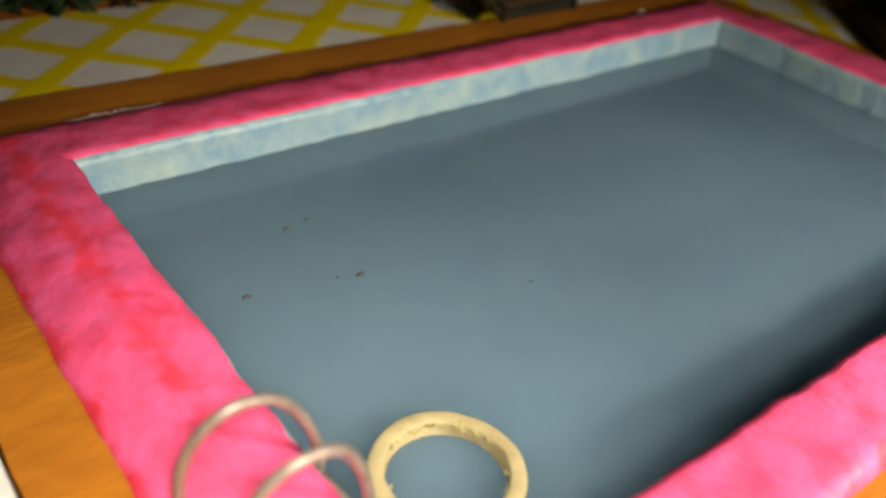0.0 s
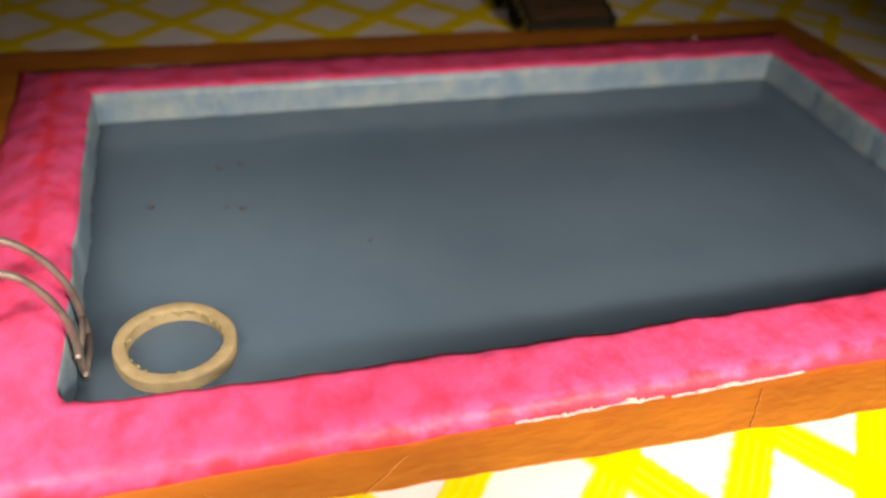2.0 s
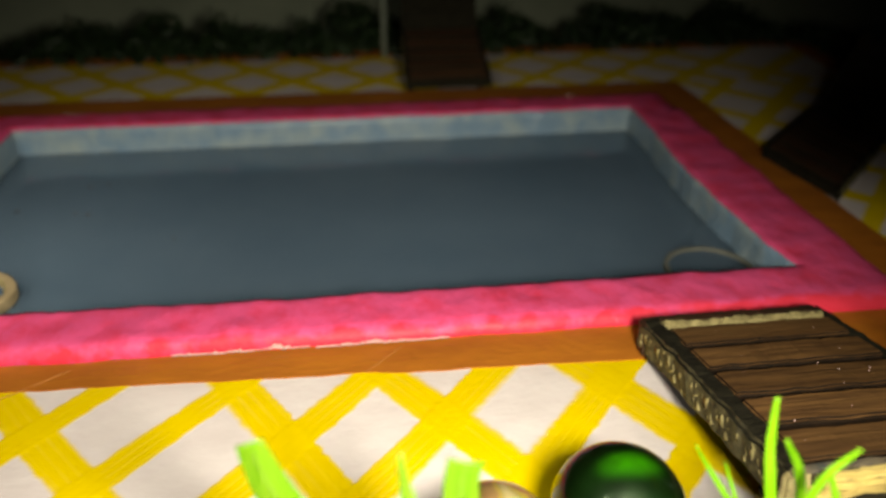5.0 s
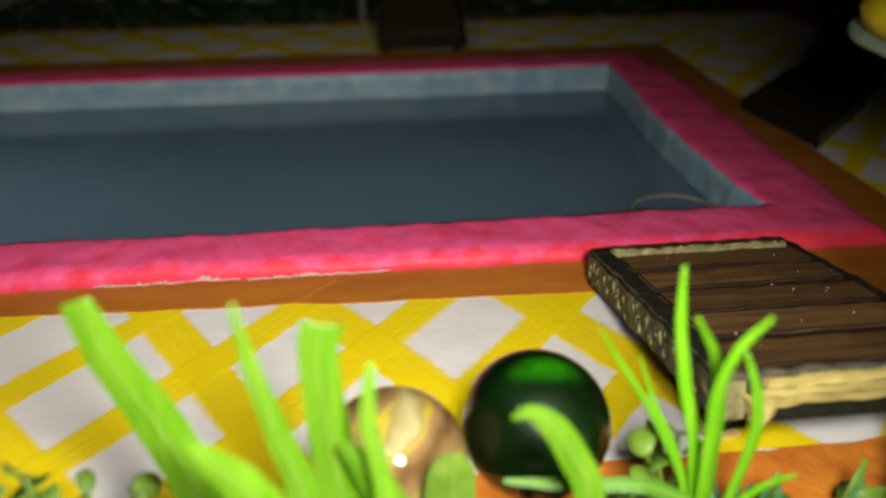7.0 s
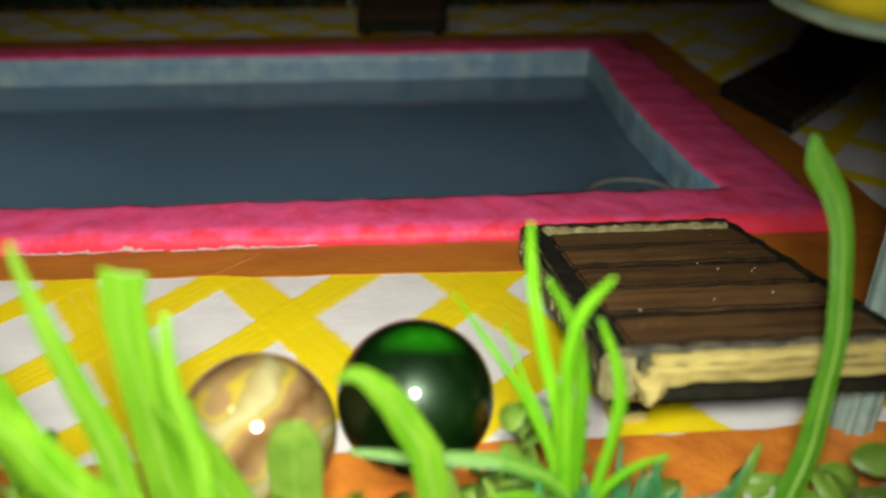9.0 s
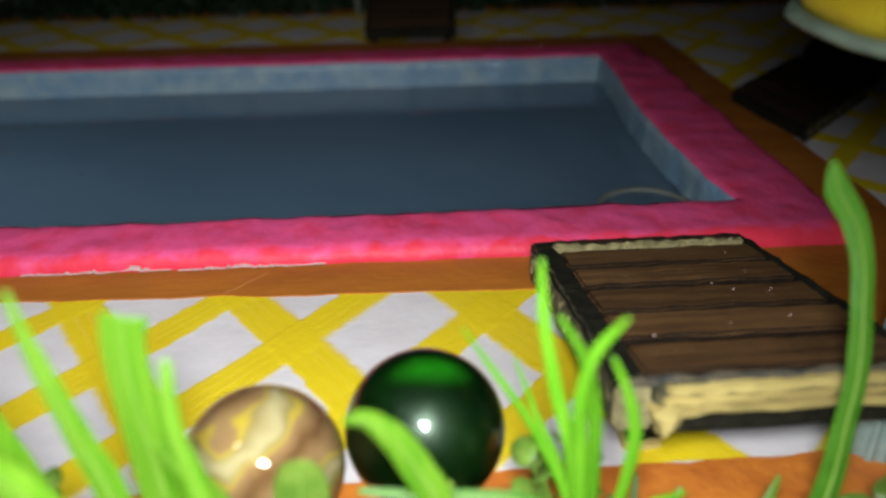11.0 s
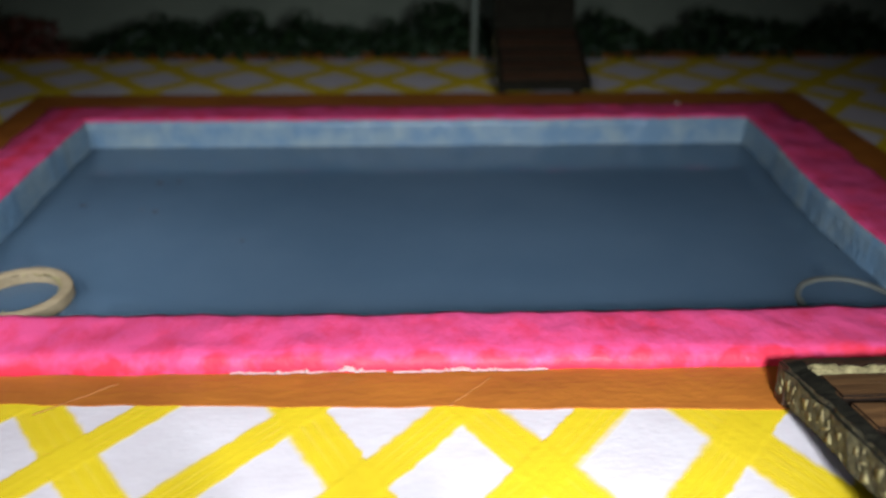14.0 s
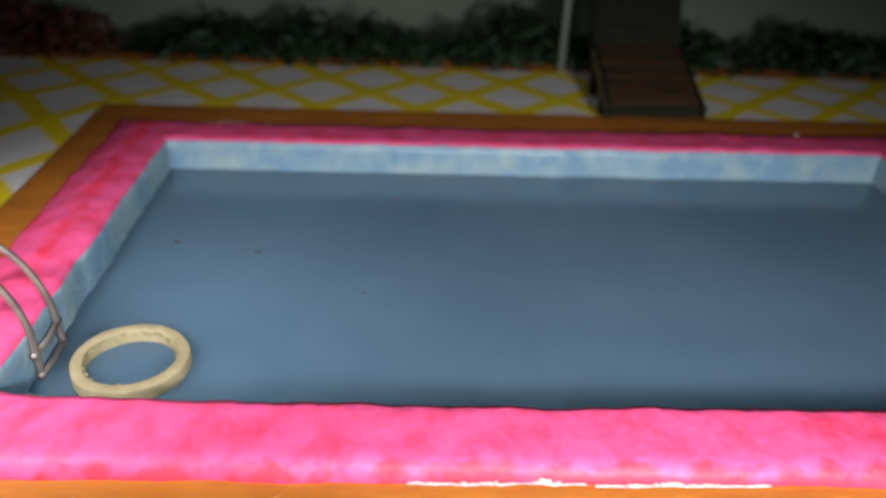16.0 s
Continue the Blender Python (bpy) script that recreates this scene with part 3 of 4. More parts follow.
wall("pool_wall", (-0.002, 0), (LX + 0.002, 0), (0, 1))
wall("pool_wall", (LX, -0.002), (LX, LY + 0.002), (-1, 0))
wall("pool_wall", (LX + 0.002, LY), (-0.002, LY), (0, -1))
wall("pool_wall", (0, LY + 0.002), (0, -0.002), (1, 0))
bm = bmesh.new()
last = None
for k in range(17):
    d = 0.006 * (k - 8) / 8
    q = filled_corner(Vector((d, 0.0)) if d >= 0 else Vector((0.0, -d)), 0.006)
    if d >= 0:
        q = q + Vector((0, edge_wave(d, 0.0)))
    col = [bm.verts.new((q.x + 0.0001 * j, q.y + 0.0001 * j, -0.0005 + (ZBED - 0.0005) * j / 8)) for j in range(9)]
    if last:
        for j in range(8):
            bm.faces.new((last[j], col[j], col[j + 1], last[j + 1]))
    last = col
part("corner_fill", bm, WALL_BLUE, pool, smooth=True)
part("pool_bed", box(bmesh.new(), -0.004, LX + 0.004, -0.004, LY + 0.004, ZBED - 0.003, ZBED + 0.0005), POOL_BED, pool, "blue-grey painted bottom")

# water, its surface faintly uneven
bm = bmesh.new()
nx, ny = 120, 70
g = [[bm.verts.new((0.0002 + (LX - 0.0004) * i / nx, 0.0002 - 0.001 + (LY + 0.0008) * j / ny, ZW + 0.00004 * noise.noise(Vector((i / 9, j / 9, 0))))) for j in range(ny + 1)] for i in range(nx + 1)]
for i in range(nx):
    for j in range(ny):
        bm.faces.new((g[i][j], g[i + 1][j], g[i + 1][j + 1], g[i][j + 1])).smooth = True
water_mesh = bpy.data.meshes.new("water")
bm.to_mesh(water_mesh)
bm.free()
water_mesh.materials.append(WATER)
water = tagged(new("water", water_mesh), "still blue-grey water filling the miniature pool", "water", kind="structure")
water.visible_shadow = False

# bare paper showing along the rim's outer edge


def bare(x0, x1, y, width, seed):
    bm = bmesh.new()
    last = None
    m = int((x1 - x0) / 0.0004)
    for k in range(m + 1):
        x = x0 + (x1 - x0) * k / m
        w = width * max(0.0, 0.10 + 1.35 * noise.noise(Vector((x * 260, seed, 0))) + 1.0 * noise.noise(Vector((x * 1300, seed, 3)))) * min(1, 5 * k / m, 5 * (m - k) / m)
        yy = y + 0.0004 * noise.noise(Vector((x * 300, seed, 2)))
        zc = -0.0023 + 0.8 * w
        row = [bm.verts.new((x, yy - 0.0002, zc)), bm.verts.new((x, yy - 0.0006, zc - 0.0001)), bm.verts.new((x, yy - 0.0007, zc - 0.5 * w))]
        if last:
            for j in range(2):
                bm.faces.new((last[j], last[j + 1], row[j + 1], row[j]))
        last = row
    part("bare_paper_edge", bm, PAPER, pool, "white torn paper edge without paint")


bare(0.0545, 0.0760, -0.0113, 0.0012, 1)
bare(0.0770, 0.0985, -0.0116, 0.0009, 2)
bare(0.004, 0.021, 0.1081, 0.0012, 4)
bare(0.148, 0.156, 0.1077, 0.0010, 5)

# ---- ladder of two bent wires ----
base = Vector((-0.008, 0.020, 0))
ladder = tagged(empty("pool_ladder", Matrix.Translation(base)), "pool ladder of two bent steel wires hooked over the rim", "ladder")
for y, dx, tall in ((0.0222, 0.0, 0.0), (0.0140, 0.0016, 0.0004)):
    pts = [(-0.0126 + dx, y + 0.0014, -0.0008), (-0.0124 + dx, y + 0.0006, 0.0050), (-0.0110 + dx, y - 0.0006, 0.0100 + tall), (-0.0082 + dx, y - 0.0014, 0.0124 + tall), (-0.0046 + dx, y - 0.0012, 0.0113 + tall),
           (-0.0014 + dx * 0.7, y - 0.0004, 0.0071), (0.0008 + dx * 0.3, y, 0.0014), (0.0014, y + 0.0002, -0.0050), (0.0021, y + 0.0002, -0.0130), (0.0026, y, -0.0215)]
    part("rail", tube(bmesh.new(), [Vector(p) - base for p in spline(pts, 10)], 0.00056), STEEL, ladder, smooth=True)
for z, x in ((-0.0030, 0.0013), (-0.0064, 0.0016), (-0.0105, 0.0020), (-0.0150, 0.0024)):
    part("rung", tube(bmesh.new(), [Vector((x, 0.0132, z)) - base, Vector((x + 0.0003, 0.0182, z - 0.0002)) - base, Vector((x, 0.0232, z)) - base], 0.00045, 8), STEEL, ladder, smooth=True)

# ---- floating rings ----


def ring_thing(name, c, r, w, h, mat, label, seed, lump=0.0004, tilt=0.0):
    bm = bmesh.new()
    n, prof = 96, 20
    g = []
    for i in range(n):
        a = 2 * math.pi * i / n
        row = []
        for j in range(prof):
            b = 2 * math.pi * j / prof
            ca, sa = math.cos(b), math.sin(b)
            sx = math.copysign(abs(ca) ** 0.28, ca) * w / 2
            sz = math.copysign(abs(sa) ** 0.28, sa) * h / 2
            rr = r + sx
            p = Vector((math.cos(a) * rr, math.sin(a) * rr, sz))
            row.append(bm.verts.new(p + noise.noise_vector(p * 220 + Vector((seed, 0, 0))) * lump + noise.noise_vector(p * 1700) * lump * (0.9 if ca < -0.7 else 0.2)))
        g.append(row)
    for i in range(n):
        for j in range(prof):
            bm.faces.new((g[i][j], g[(i + 1) % n][j], g[(i + 1) % n][(j + 1) % prof], g[i][(j + 1) % prof]))
    ob = tagged(part(name, bm, mat, smooth=True), label, "swim ring")
    if w > 0.0015:
        rnd = random.Random(seed)
        torn = bmesh.new()
        for k in range(46):
            a = rnd.uniform(0, 2 * math.pi)
            m4 = Matrix.Rotation(a, 4, "Z") @ Matrix.Translation((r - w / 2 - 0.0001, 0, h / 2 - rnd.uniform(0.0001, 0.0007))) @ Euler((rnd.uniform(-1, 1), rnd.uniform(-1, 1), rnd.uniform(-1, 1))).to_matrix().to_4x4() @ Matrix.Diagonal((1, rnd.uniform(1, 2.6), 0.45, 1))
            bmesh.ops.create_icosphere(torn, subdivisions=1, radius=rnd.uniform(0.00012, 0.00032), matrix=m4)
        part("torn_edge", torn, FLUTE, ob, "dark torn paper fibres along the inner edge")
    ob.matrix_basis = pose(*c, tilt, 0, 30)
    return ob


ring_thing("swim_ring", (0.0136, 0.0168, ZW + 0.0006), 0.0076, 0.0019, 0.0030, RINGMAT, "tan cardboard ring with torn edges floating beside the ladder", 1, lump=0.0002)
ring_thing("swim_ring", (0.1545, 0.0115, ZW + 0.0001), 0.0086, 0.0009, 0.0009, RINGMAT2, "thin wet grey ring floating low in the corner", 2, lump=0.0002)

# ---- loungers ----


def fluting(y0, y1, z0, z1, x, seed, pitch=0.0030, size=0.0004):
    """Two rows of pale wedges, the open flutes of corrugated card along an edge at x between y0 and y1, with torn fibres between."""
    fr = random.Random(seed)
    f = bmesh.new()
    count = max(3, int((y1 - y0) / pitch))
    for k in range(count):
        for row, (high, grow) in enumerate(((0.68, 1.0), (0.28, 0.8))):
            y = y0 + (y1 - y0) * (k + 0.25 + 0.5 * row + fr.uniform(-0.10, 0.10)) / count
            z = z0 + (z1 - z0) * (high + fr.uniform(-0.07, 0.07))
            r = size * grow * fr.uniform(0.6, 1.15)
            m4 = Matrix.Translation((x, y, z)) @ Matrix.Rotation(fr.uniform(-0.5, 0.5) + (math.pi if row else 0), 4, "X") @ Matrix.Rotation(radians(90), 4, "Y") @ Matrix.Diagonal((fr.uniform(0.9, 1.3), fr.uniform(0.6, 0.9), 1, 1))
            bmesh.ops.create_cone(f, cap_ends=True, segments=3, radius1=0.8 * r, radius2=r, depth=0.0003, matrix=m4)
        for extra in range(3):
            y = y0 + (y1 - y0) * (k + fr.random()) / count
            z = z0 + (z1 - z0) * fr.uniform(0.1, 0.9)
            m4 = Matrix.Translation((x, y, z)) @ Matrix.Rotation(fr.uniform(-1.2, 1.2), 4, "X") @ Matrix.Diagonal((0.4, 0.55, fr.uniform(1.4, 3.2), 1))
            bmesh.ops.create_icosphere(f, subdivisions=1, radius=size * fr.uniform(0.16, 0.34), matrix=m4)
    return f


def slat_mesh(x0, x1, y0, y1, z0, z1):
    """A card slat, brown on top and black along its edges."""
    bm = box(bmesh.new(), x0, x1, y0, y1, z0, z1, 0.0003, 24, 0.0002, 420)
    bm.normal_update()
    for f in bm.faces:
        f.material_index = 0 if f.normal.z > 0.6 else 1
    return bm


def lounger(name, m, label, width=0.0275, length=0.034, slats=5, back=0.030, lean=72, shear=0.0, zt=0.0068, rise=0.0, depth=0.0052):
    """Seat of slats with its foot end at y = 0 and its head towards +y, raised by rise; z = 0 on the deck."""
    top = empty(name, m)
    tagged(top, label, "sun lounger", group="loungers round the pool")
    half = width / 2

    def sheared(bm):
        for v in bm.verts:
            v.co.x += shear * v.co.y
            v.co.z += rise * v.co.y
        return bm
    pitch = length / slats
    for k in range(slats):
        part("slat", sheared(slat_mesh(-half + 0.0006, half - 0.0006, k * pitch + 0.0002, (k + 1) * pitch - 0.0009, zt - 0.0009, zt)), [WOOD_FAR, BLACKCARD], top)
    base = box(bmesh.new(), -half + 0.0006, half - 0.0006, 0.0004, length, max(zt - depth + 0.0007, 0.0004), max(zt - depth + 0.0018, 0.0014), 0, 0)
    part("seat_board", sheared(base), BLACKCARD, top)
    for s in (-1, 1):
        bm = box(bmesh.new(), s * half - 0.0005, s * half + 0.0007, -0.0006, length + 0.0004, max(zt - depth, 0.0), zt + 0.0001, 0.0004, 30, 0.0003, 520)
        sheared(bm)
        bm.normal_update()
        for f in bm.faces:
            f.material_index = 1 if f.normal.x * s > 0.7 else 0
        rail = part("side_rail", bm, [BLACKCARD, CARDCORE], top)
        part("card_fluting", sheared(fluting(0.0006, length - 0.0006, max(zt - depth + 0.0004, 0.0003), zt - 0.0002, s * (half + 0.00068), 7)), FLUTE, rail, smooth=True)
        for y in (0.0016 + 1.4 * rise * length, length - 0.0016):
            x = s * (half - 0.0012) + shear * y
            part("leg", box(bmesh.new(), x - 0.0012, x + 0.0012, y - 0.0012, y + 0.0012, 0, max(zt - depth + 0.0007 + rise * y, 0.0005), 0.0002), BLACKCARD, top)
    part("apron", sheared(box(bmesh.new(), -half + 0.0008, half - 0.0008, 0.0002, 0.0016, max(0.0002, zt - depth + 0.0002), zt - 0.0012, 0.0002)), BLACKCARD, top)
    turn = Matrix.Translation((shear * length, length, zt - 0.0008 + rise * length)) @ Matrix.Rotation(radians(lean), 4, "X")
    # backrest in black instead of brown: the shade on it put into its colour
    rows = 5
    for k in range(rows):
        bm = box(bmesh.new(), -half + 0.0012, half - 0.0012, back * k / rows + 0.0003, back * (k + 1) / rows - 0.0006, -0.0003, 0.0009, 0.00025, 10, 0.0002, 300)
        bmesh.ops.transform(bm, matrix=turn, verts=bm.verts)
        part("back_slat", bm, BLACKCARD, top)
    bm = box(bmesh.new(), -half, half, 0, back, -0.002, -0.0002, 0.0003, 6, 0.0002)
    bmesh.ops.transform(bm, matrix=turn, verts=bm.verts)
    part("backrest", bm, BLACKCARD, top)
    return top


def raised_lounger(foot, slope, label):
    """A lounger whose foot end lies on the deck and whose head end is propped up; foot: the middle of its upper foot edge."""
    tilt = Matrix.Translation(foot) @ Matrix.Rotation(radians(-slope), 4, "X")
    top = tagged(empty("sun_lounger", Matrix.Translation((foot[0], foot[1], ZD))), label, "sun lounger", group="loungers round the pool")
    into = Matrix.Translation((-foot[0], -foot[1], -ZD)) @ tilt

    def add(name, bm, mat, under=top, label="", smooth=False):
        bmesh.ops.transform(bm, matrix=into, verts=bm.verts)
        bm.normal_update()
        return part(name, bm, mat, under, label, smooth)

    pitch = 0.00772
    for k in range(5):
        y = -0.0038 - pitch * k
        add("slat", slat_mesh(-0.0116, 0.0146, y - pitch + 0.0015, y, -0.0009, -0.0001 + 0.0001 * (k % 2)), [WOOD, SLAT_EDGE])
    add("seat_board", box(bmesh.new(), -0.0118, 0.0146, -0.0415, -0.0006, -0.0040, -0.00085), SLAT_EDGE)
    # broad black rail with its torn corrugated edge outwards, and a narrow one opposite
    bm = box(bmesh.new(), -0.0148, -0.0114, -0.0420, 0.0004, -0.0050, 0.0000, 0.0005, 34, 0.0004, 460)
    bm.normal_update()
    for f in bm.faces:
        f.material_index = 1 if f.normal.x < -0.7 else 0
    rail = add("side_rail", bm, [BLACKCARD, CARDCORE])
    add("card_fluting", fluting(-0.0415, -0.0004, -0.0046, -0.0005, -0.01482, 7, pitch=0.0040, size=0.00105), FLUTE, rail, "pale torn flutes of corrugated card", True)
    add("side_rail", box(bmesh.new(), 0.0145, 0.0155, -0.0420, 0.0004, -0.0058, 0.0002, 0.0003, 34, 0.0003, 520), BLACKCARD)
    # own dark brown here, same tone as the dimmed slats
    add("foot_rail", box(bmesh.new(), -0.0148, 0.0150, -0.0024, 0.0008, -0.0058, 0.0001, 0.0004, 26, 0.0003, 520), WOOD_FAR)
    for z, off in ((0.0002, 0.0), (0.0004, 0.0004)):
        add("edge_strip", box(bmesh.new(), -0.0124 + off, 0.0144 - 3 * off, -0.0036 + off, -0.0022, -0.0006, z, 0.0002, 44, 0.00042, 800), FLUTE, label="frayed raw cardboard edge")
    add("worn_edge", box(bmesh.new(), -0.0140, 0.0158, -0.0432, -0.0421, -0.0007, 0.0001, 0.0002, 34, 0.0003, 500), GREYCARD, label="worn grey edge of the card")
    add("end_board", box(bmesh.new(), -0.0112, 0.0164, -0.0438, -0.0420, -0.0028, -0.0003, 0.0003, 40, 0.0003, 330), CARDCORE, label="tan raw cardboard end board with split layers")
    for k, (low, high) in enumerate(((-0.0029, -0.0021), (-0.0019, -0.0013), (-0.0011, -0.0002))):
        add("split_layer", box(bmesh.new(), -0.0114 + 0.0005 * k, 0.0166 - 0.0006 * k, -0.0447 + 0.0002 * k, -0.0424, low, high, 0.00022, 46, 0.00030, 380 + 90 * k), KRAFT)
    add("under_panel", box(bmesh.new(), -0.0112, 0.0160, -0.0428, -0.0412, -0.0056, -0.0024, 0.0002, 20, 0.0002), BLACKCARD)
    add("corner_post", box(bmesh.new(), -0.0148, -0.0112, -0.0430, -0.0418, -0.0050, -0.0004, 0.0004, 8, 0.0004, 500), FLUTE)
    shard = bmesh.new()
    rows = []
    for k in range(9):
        f = k / 8
        cx, cz, w = -0.0096 - 0.0010 * f, -0.0024 - 0.0026 * f, 0.0024 * (1 - f) ** 1.2 + 0.0005
        rows.append([shard.verts.new(jitter(p, 0.0004, 600)) for p in ((cx - w * 0.8, -0.0444, cz), (cx, -0.0448, cz), (cx + w * 0.6, -0.0443, cz), (cx + w * 0.6, -0.0428, cz), (cx - w * 0.8, -0.0428, cz))])
    for ra, rb in zip(rows, rows[1:]):
        for k in range(5):
            shard.faces.new((ra[k], ra[(k + 1) % 5], rb[(k + 1) % 5], rb[k]))
    shard.faces.new(rows[0][::-1])
    shard.faces.new(rows[-1])
    add("torn_corner", shard, KRAFT, label="torn cardboard corner hanging down")
    # what props it up: a ribbed piece of drinking tube and a stack of card strips
    prop = bmesh.new()
    x, y = 0.1572 - foot[0], -0.0560 - foot[1]
    rings = [[prop.verts.new((x + 0.0026 * math.cos(a) * g, y + 0.0026 * math.sin(a) * g, z)) for a, g in ((2 * math.pi * k / 40, 0.88 if k % 4 < 2 else 1.0) for k in range(40))] for z in (0.0, 0.0068)]
    for k in range(40):
        prop.faces.new((rings[0][k], rings[0][(k + 1) % 40], rings[1][(k + 1) % 40], rings[1][k]))
    prop.faces.new(rings[0][::-1])
    prop.faces.new(rings[1])
    part("tube_leg", prop, STRAW, top, "short ribbed grey plastic tube leg")
    for k in range(4):
        x, y = 0.1335 - foot[0] + 0.0003 * k, -0.0530 - foot[1]
        part("card_leg", box(bmesh.new(), x - 0.0022, x + 0.0018, y - 0.0016, y + 0.0016, 0.0014 * k, 0.0014 * k + 0.0011, 0.0002, 8, 0.0003, 700), KRAFT if k % 2 == 0 else BLACKCARD, top)
    return tilt


lounger("sun_lounger", pose(0.1164, 0.1102, ZD, 0, 0, 0), "dark brown slatted cardboard lounger with raised back beside a pale pole", zt=0.0070, width=0.0240, length=0.030, shear=0.04, rise=0.25, depth=0.0034)
lounger("sun_lounger", pose(0.1895, 0.0430, ZD, 0, 0, -80), "dark brown slatted cardboard lounger set aslant at the pool side", width=0.0255, length=0.031, shear=-0.67, zt=0.0037, back=0.024, lean=62)
seat_plane = raised_lounger((0.1424, -0.0185, 0.0030), 10.8, "dark brown slatted cardboard lounger propped up on its raw tan end")

dust = bmesh.new()
rnd = random.Random(77)
for k in range(16):
    at_dust = seat_plane @ Vector((rnd.uniform(-0.010, 0.0140), -rnd.uniform(0.004, 0.039), 0.0001))
    bmesh.ops.create_icosphere(dust, subdivisions=1, radius=rnd.uniform(0.00004, 0.00013), matrix=Matrix.Translation(at_dust))
tagged(part("dust_specks", dust, PAPER), "tiny pale dust specks lying on the brown lounger", "specks", kind="stuff")

# ---- umbrellas ----


def umbrella(name, m, label, height, pole_r, pole_mat, ribbed, canopy_r):
    top = tagged(empty(name, m), label, "umbrella")
    bm = bmesh.new()
    n = 28
    rings = []
    for z in (0, height):
        rings.append([bm.verts.new((math.cos(2 * math.pi * k / n) * pole_r * (0.86 if ribbed and k % 4 < 2 else 1), math.sin(2 * math.pi * k / n) * pole_r * (0.86 if ribbed and k % 4 < 2 else 1), z)) for k in range(n)])
    for k in range(n):
        bm.faces.new((rings[0][k], rings[0][(k + 1) % n], rings[1][(k + 1) % n], rings[1][k]))
    bm.faces.new(rings[0][::-1]); bm.faces.new(rings[1])
    part("pole", bm, pole_mat, top, smooth=not ribbed)
    if canopy_r:
        def dome(r0, z_low, z_top, rise):
            bm = bmesh.new()
            prof = [(0.0, z_top + rise), (0.5, z_top + rise * 0.8), (0.85, z_top + rise * 0.35), (0.97, z_top), (1.0, (z_low + z_top) / 2), (0.97, z_low), (0.5, z_low + 0.001), (0.0, z_low + 0.0012)]
            seg = 40
            rows = []
            for f, z in prof:
                rows.append([bm.verts.new((0, 0, z))] if f == 0 else [bm.verts.new(jitter((math.cos(2 * math.pi * k / seg) * r0 * f, math.sin(2 * math.pi * k / seg) * r0 * f, z), 0.0003, 300)) for k in range(seg)])
            for a, b in zip(rows, rows[1:]):
                for k in range(seg):
                    q = [a[k % len(a)], a[(k + 1) % seg % len(a)], b[(k + 1) % seg % len(b)], b[k % len(b)]]
                    q = list(dict.fromkeys(q))
                    bm.faces.new(q)
            return bm
        part("canopy", dome(canopy_r, height - 0.0016, height + 0.002, 0.004), CANOPY, top, "bright yellow painted canopy", smooth=True)
        part("canopy_rim", dome(canopy_r * 1.05, height - 0.0028, height - 0.0016, 0.0), CANOPY_RIM, top, "grey-green rim under the canopy", smooth=True)
    return top


umbrella("umbrella", pose(0.1665, -0.0445, ZD), "small umbrella with yellow canopy on a ribbed clear tube", 0.0435, 0.0023, STRAW, True, 0.0185)
umbrella("umbrella_pole", pose(0.1010, 0.1600, ZD), "slim pale tube standing upright behind the lounger", 0.075, 0.0011, POLEWHITE, False, 0)

# ---- marbles ----
green = tagged(empty("marble", pose(0.1105, -0.0580, ZD + 0.00775)), "dark green glass marble on the orange border", "marble", group="marbles")
shell = part("glass", sphere(bmesh.new(), (0, 0, 0), 0.0076, 48, 32), GREEN_GLASS, green, smooth=True)
shell.visible_shadow = False
part("dark_core", sphere(bmesh.new(), (0, 0, 0), 0.0067, 48, 32), GREEN_DARK, green, "near-black green glass, lit top painted in brighter green", smooth=True)
amber = tagged(empty("marble", pose(0.0958, -0.0615, ZD + 0.00745)), "clear brown-tinted glass marble beside a dark green one", "marble", group="marbles")
ball = part("glass", sphere(bmesh.new(), (0, 0, 0), 0.0073, 48, 32), AMBER_GLASS, amber, smooth=True)
ball.visible_shadow = False
part("swirled_heart", sphere(bmesh.new(), (0, 0, 0), 0.0064, 48, 32), AMBER_HEART, amber, "swirled brown, olive and cream glass", smooth=True)
# ---- plants in front ----


def blade_mesh(pts, widths, facing=(0, -1, 0), fold=0.12, steps=8):
    """A leaf along pts with its width, folded along the midrib."""
    line = spline(pts, steps)
    n = len(line)
    bm = bmesh.new()
    last = None
    face = Vector(facing)
    for i, p in enumerate(line):
        d = (line[min(i + 1, n - 1)] - line[max(i - 1, 0)]).normalized()
        side = d.cross(face).normalized()
        nrm = side.cross(d).normalized()
        f = i / (n - 1) * (len(widths) - 1)
        a = min(int(f), len(widths) - 2)
        w = widths[a] + (widths[a + 1] - widths[a]) * (f - a)
        row = []
        for j in range(5):
            s = (j - 2) / 2
            q = p + side * s * w / 2 - nrm * fold * w * (abs(s) ** 1.5) * 0.5 + noise.noise_vector(p * 300 + Vector((j, 0, 0))) * 0.00008
            row.append((q, q - nrm * 0.00018))
        vs = [bm.verts.new(q[0]) for q in row] + [bm.verts.new(q[1]) for q in row[::-1]]
        if last:
            for j in range(10):
                bm.faces.new((last[j], last[(j + 1) % 10], vs[(j + 1) % 10], vs[j]))
            for j in (0, 4, 5, 9):
                bm.edges.get((last[j], vs[j])).smooth = False
        else:
            bm.faces.new(vs[::-1])
        last = vs
    bm.faces.new(last)
    return bm


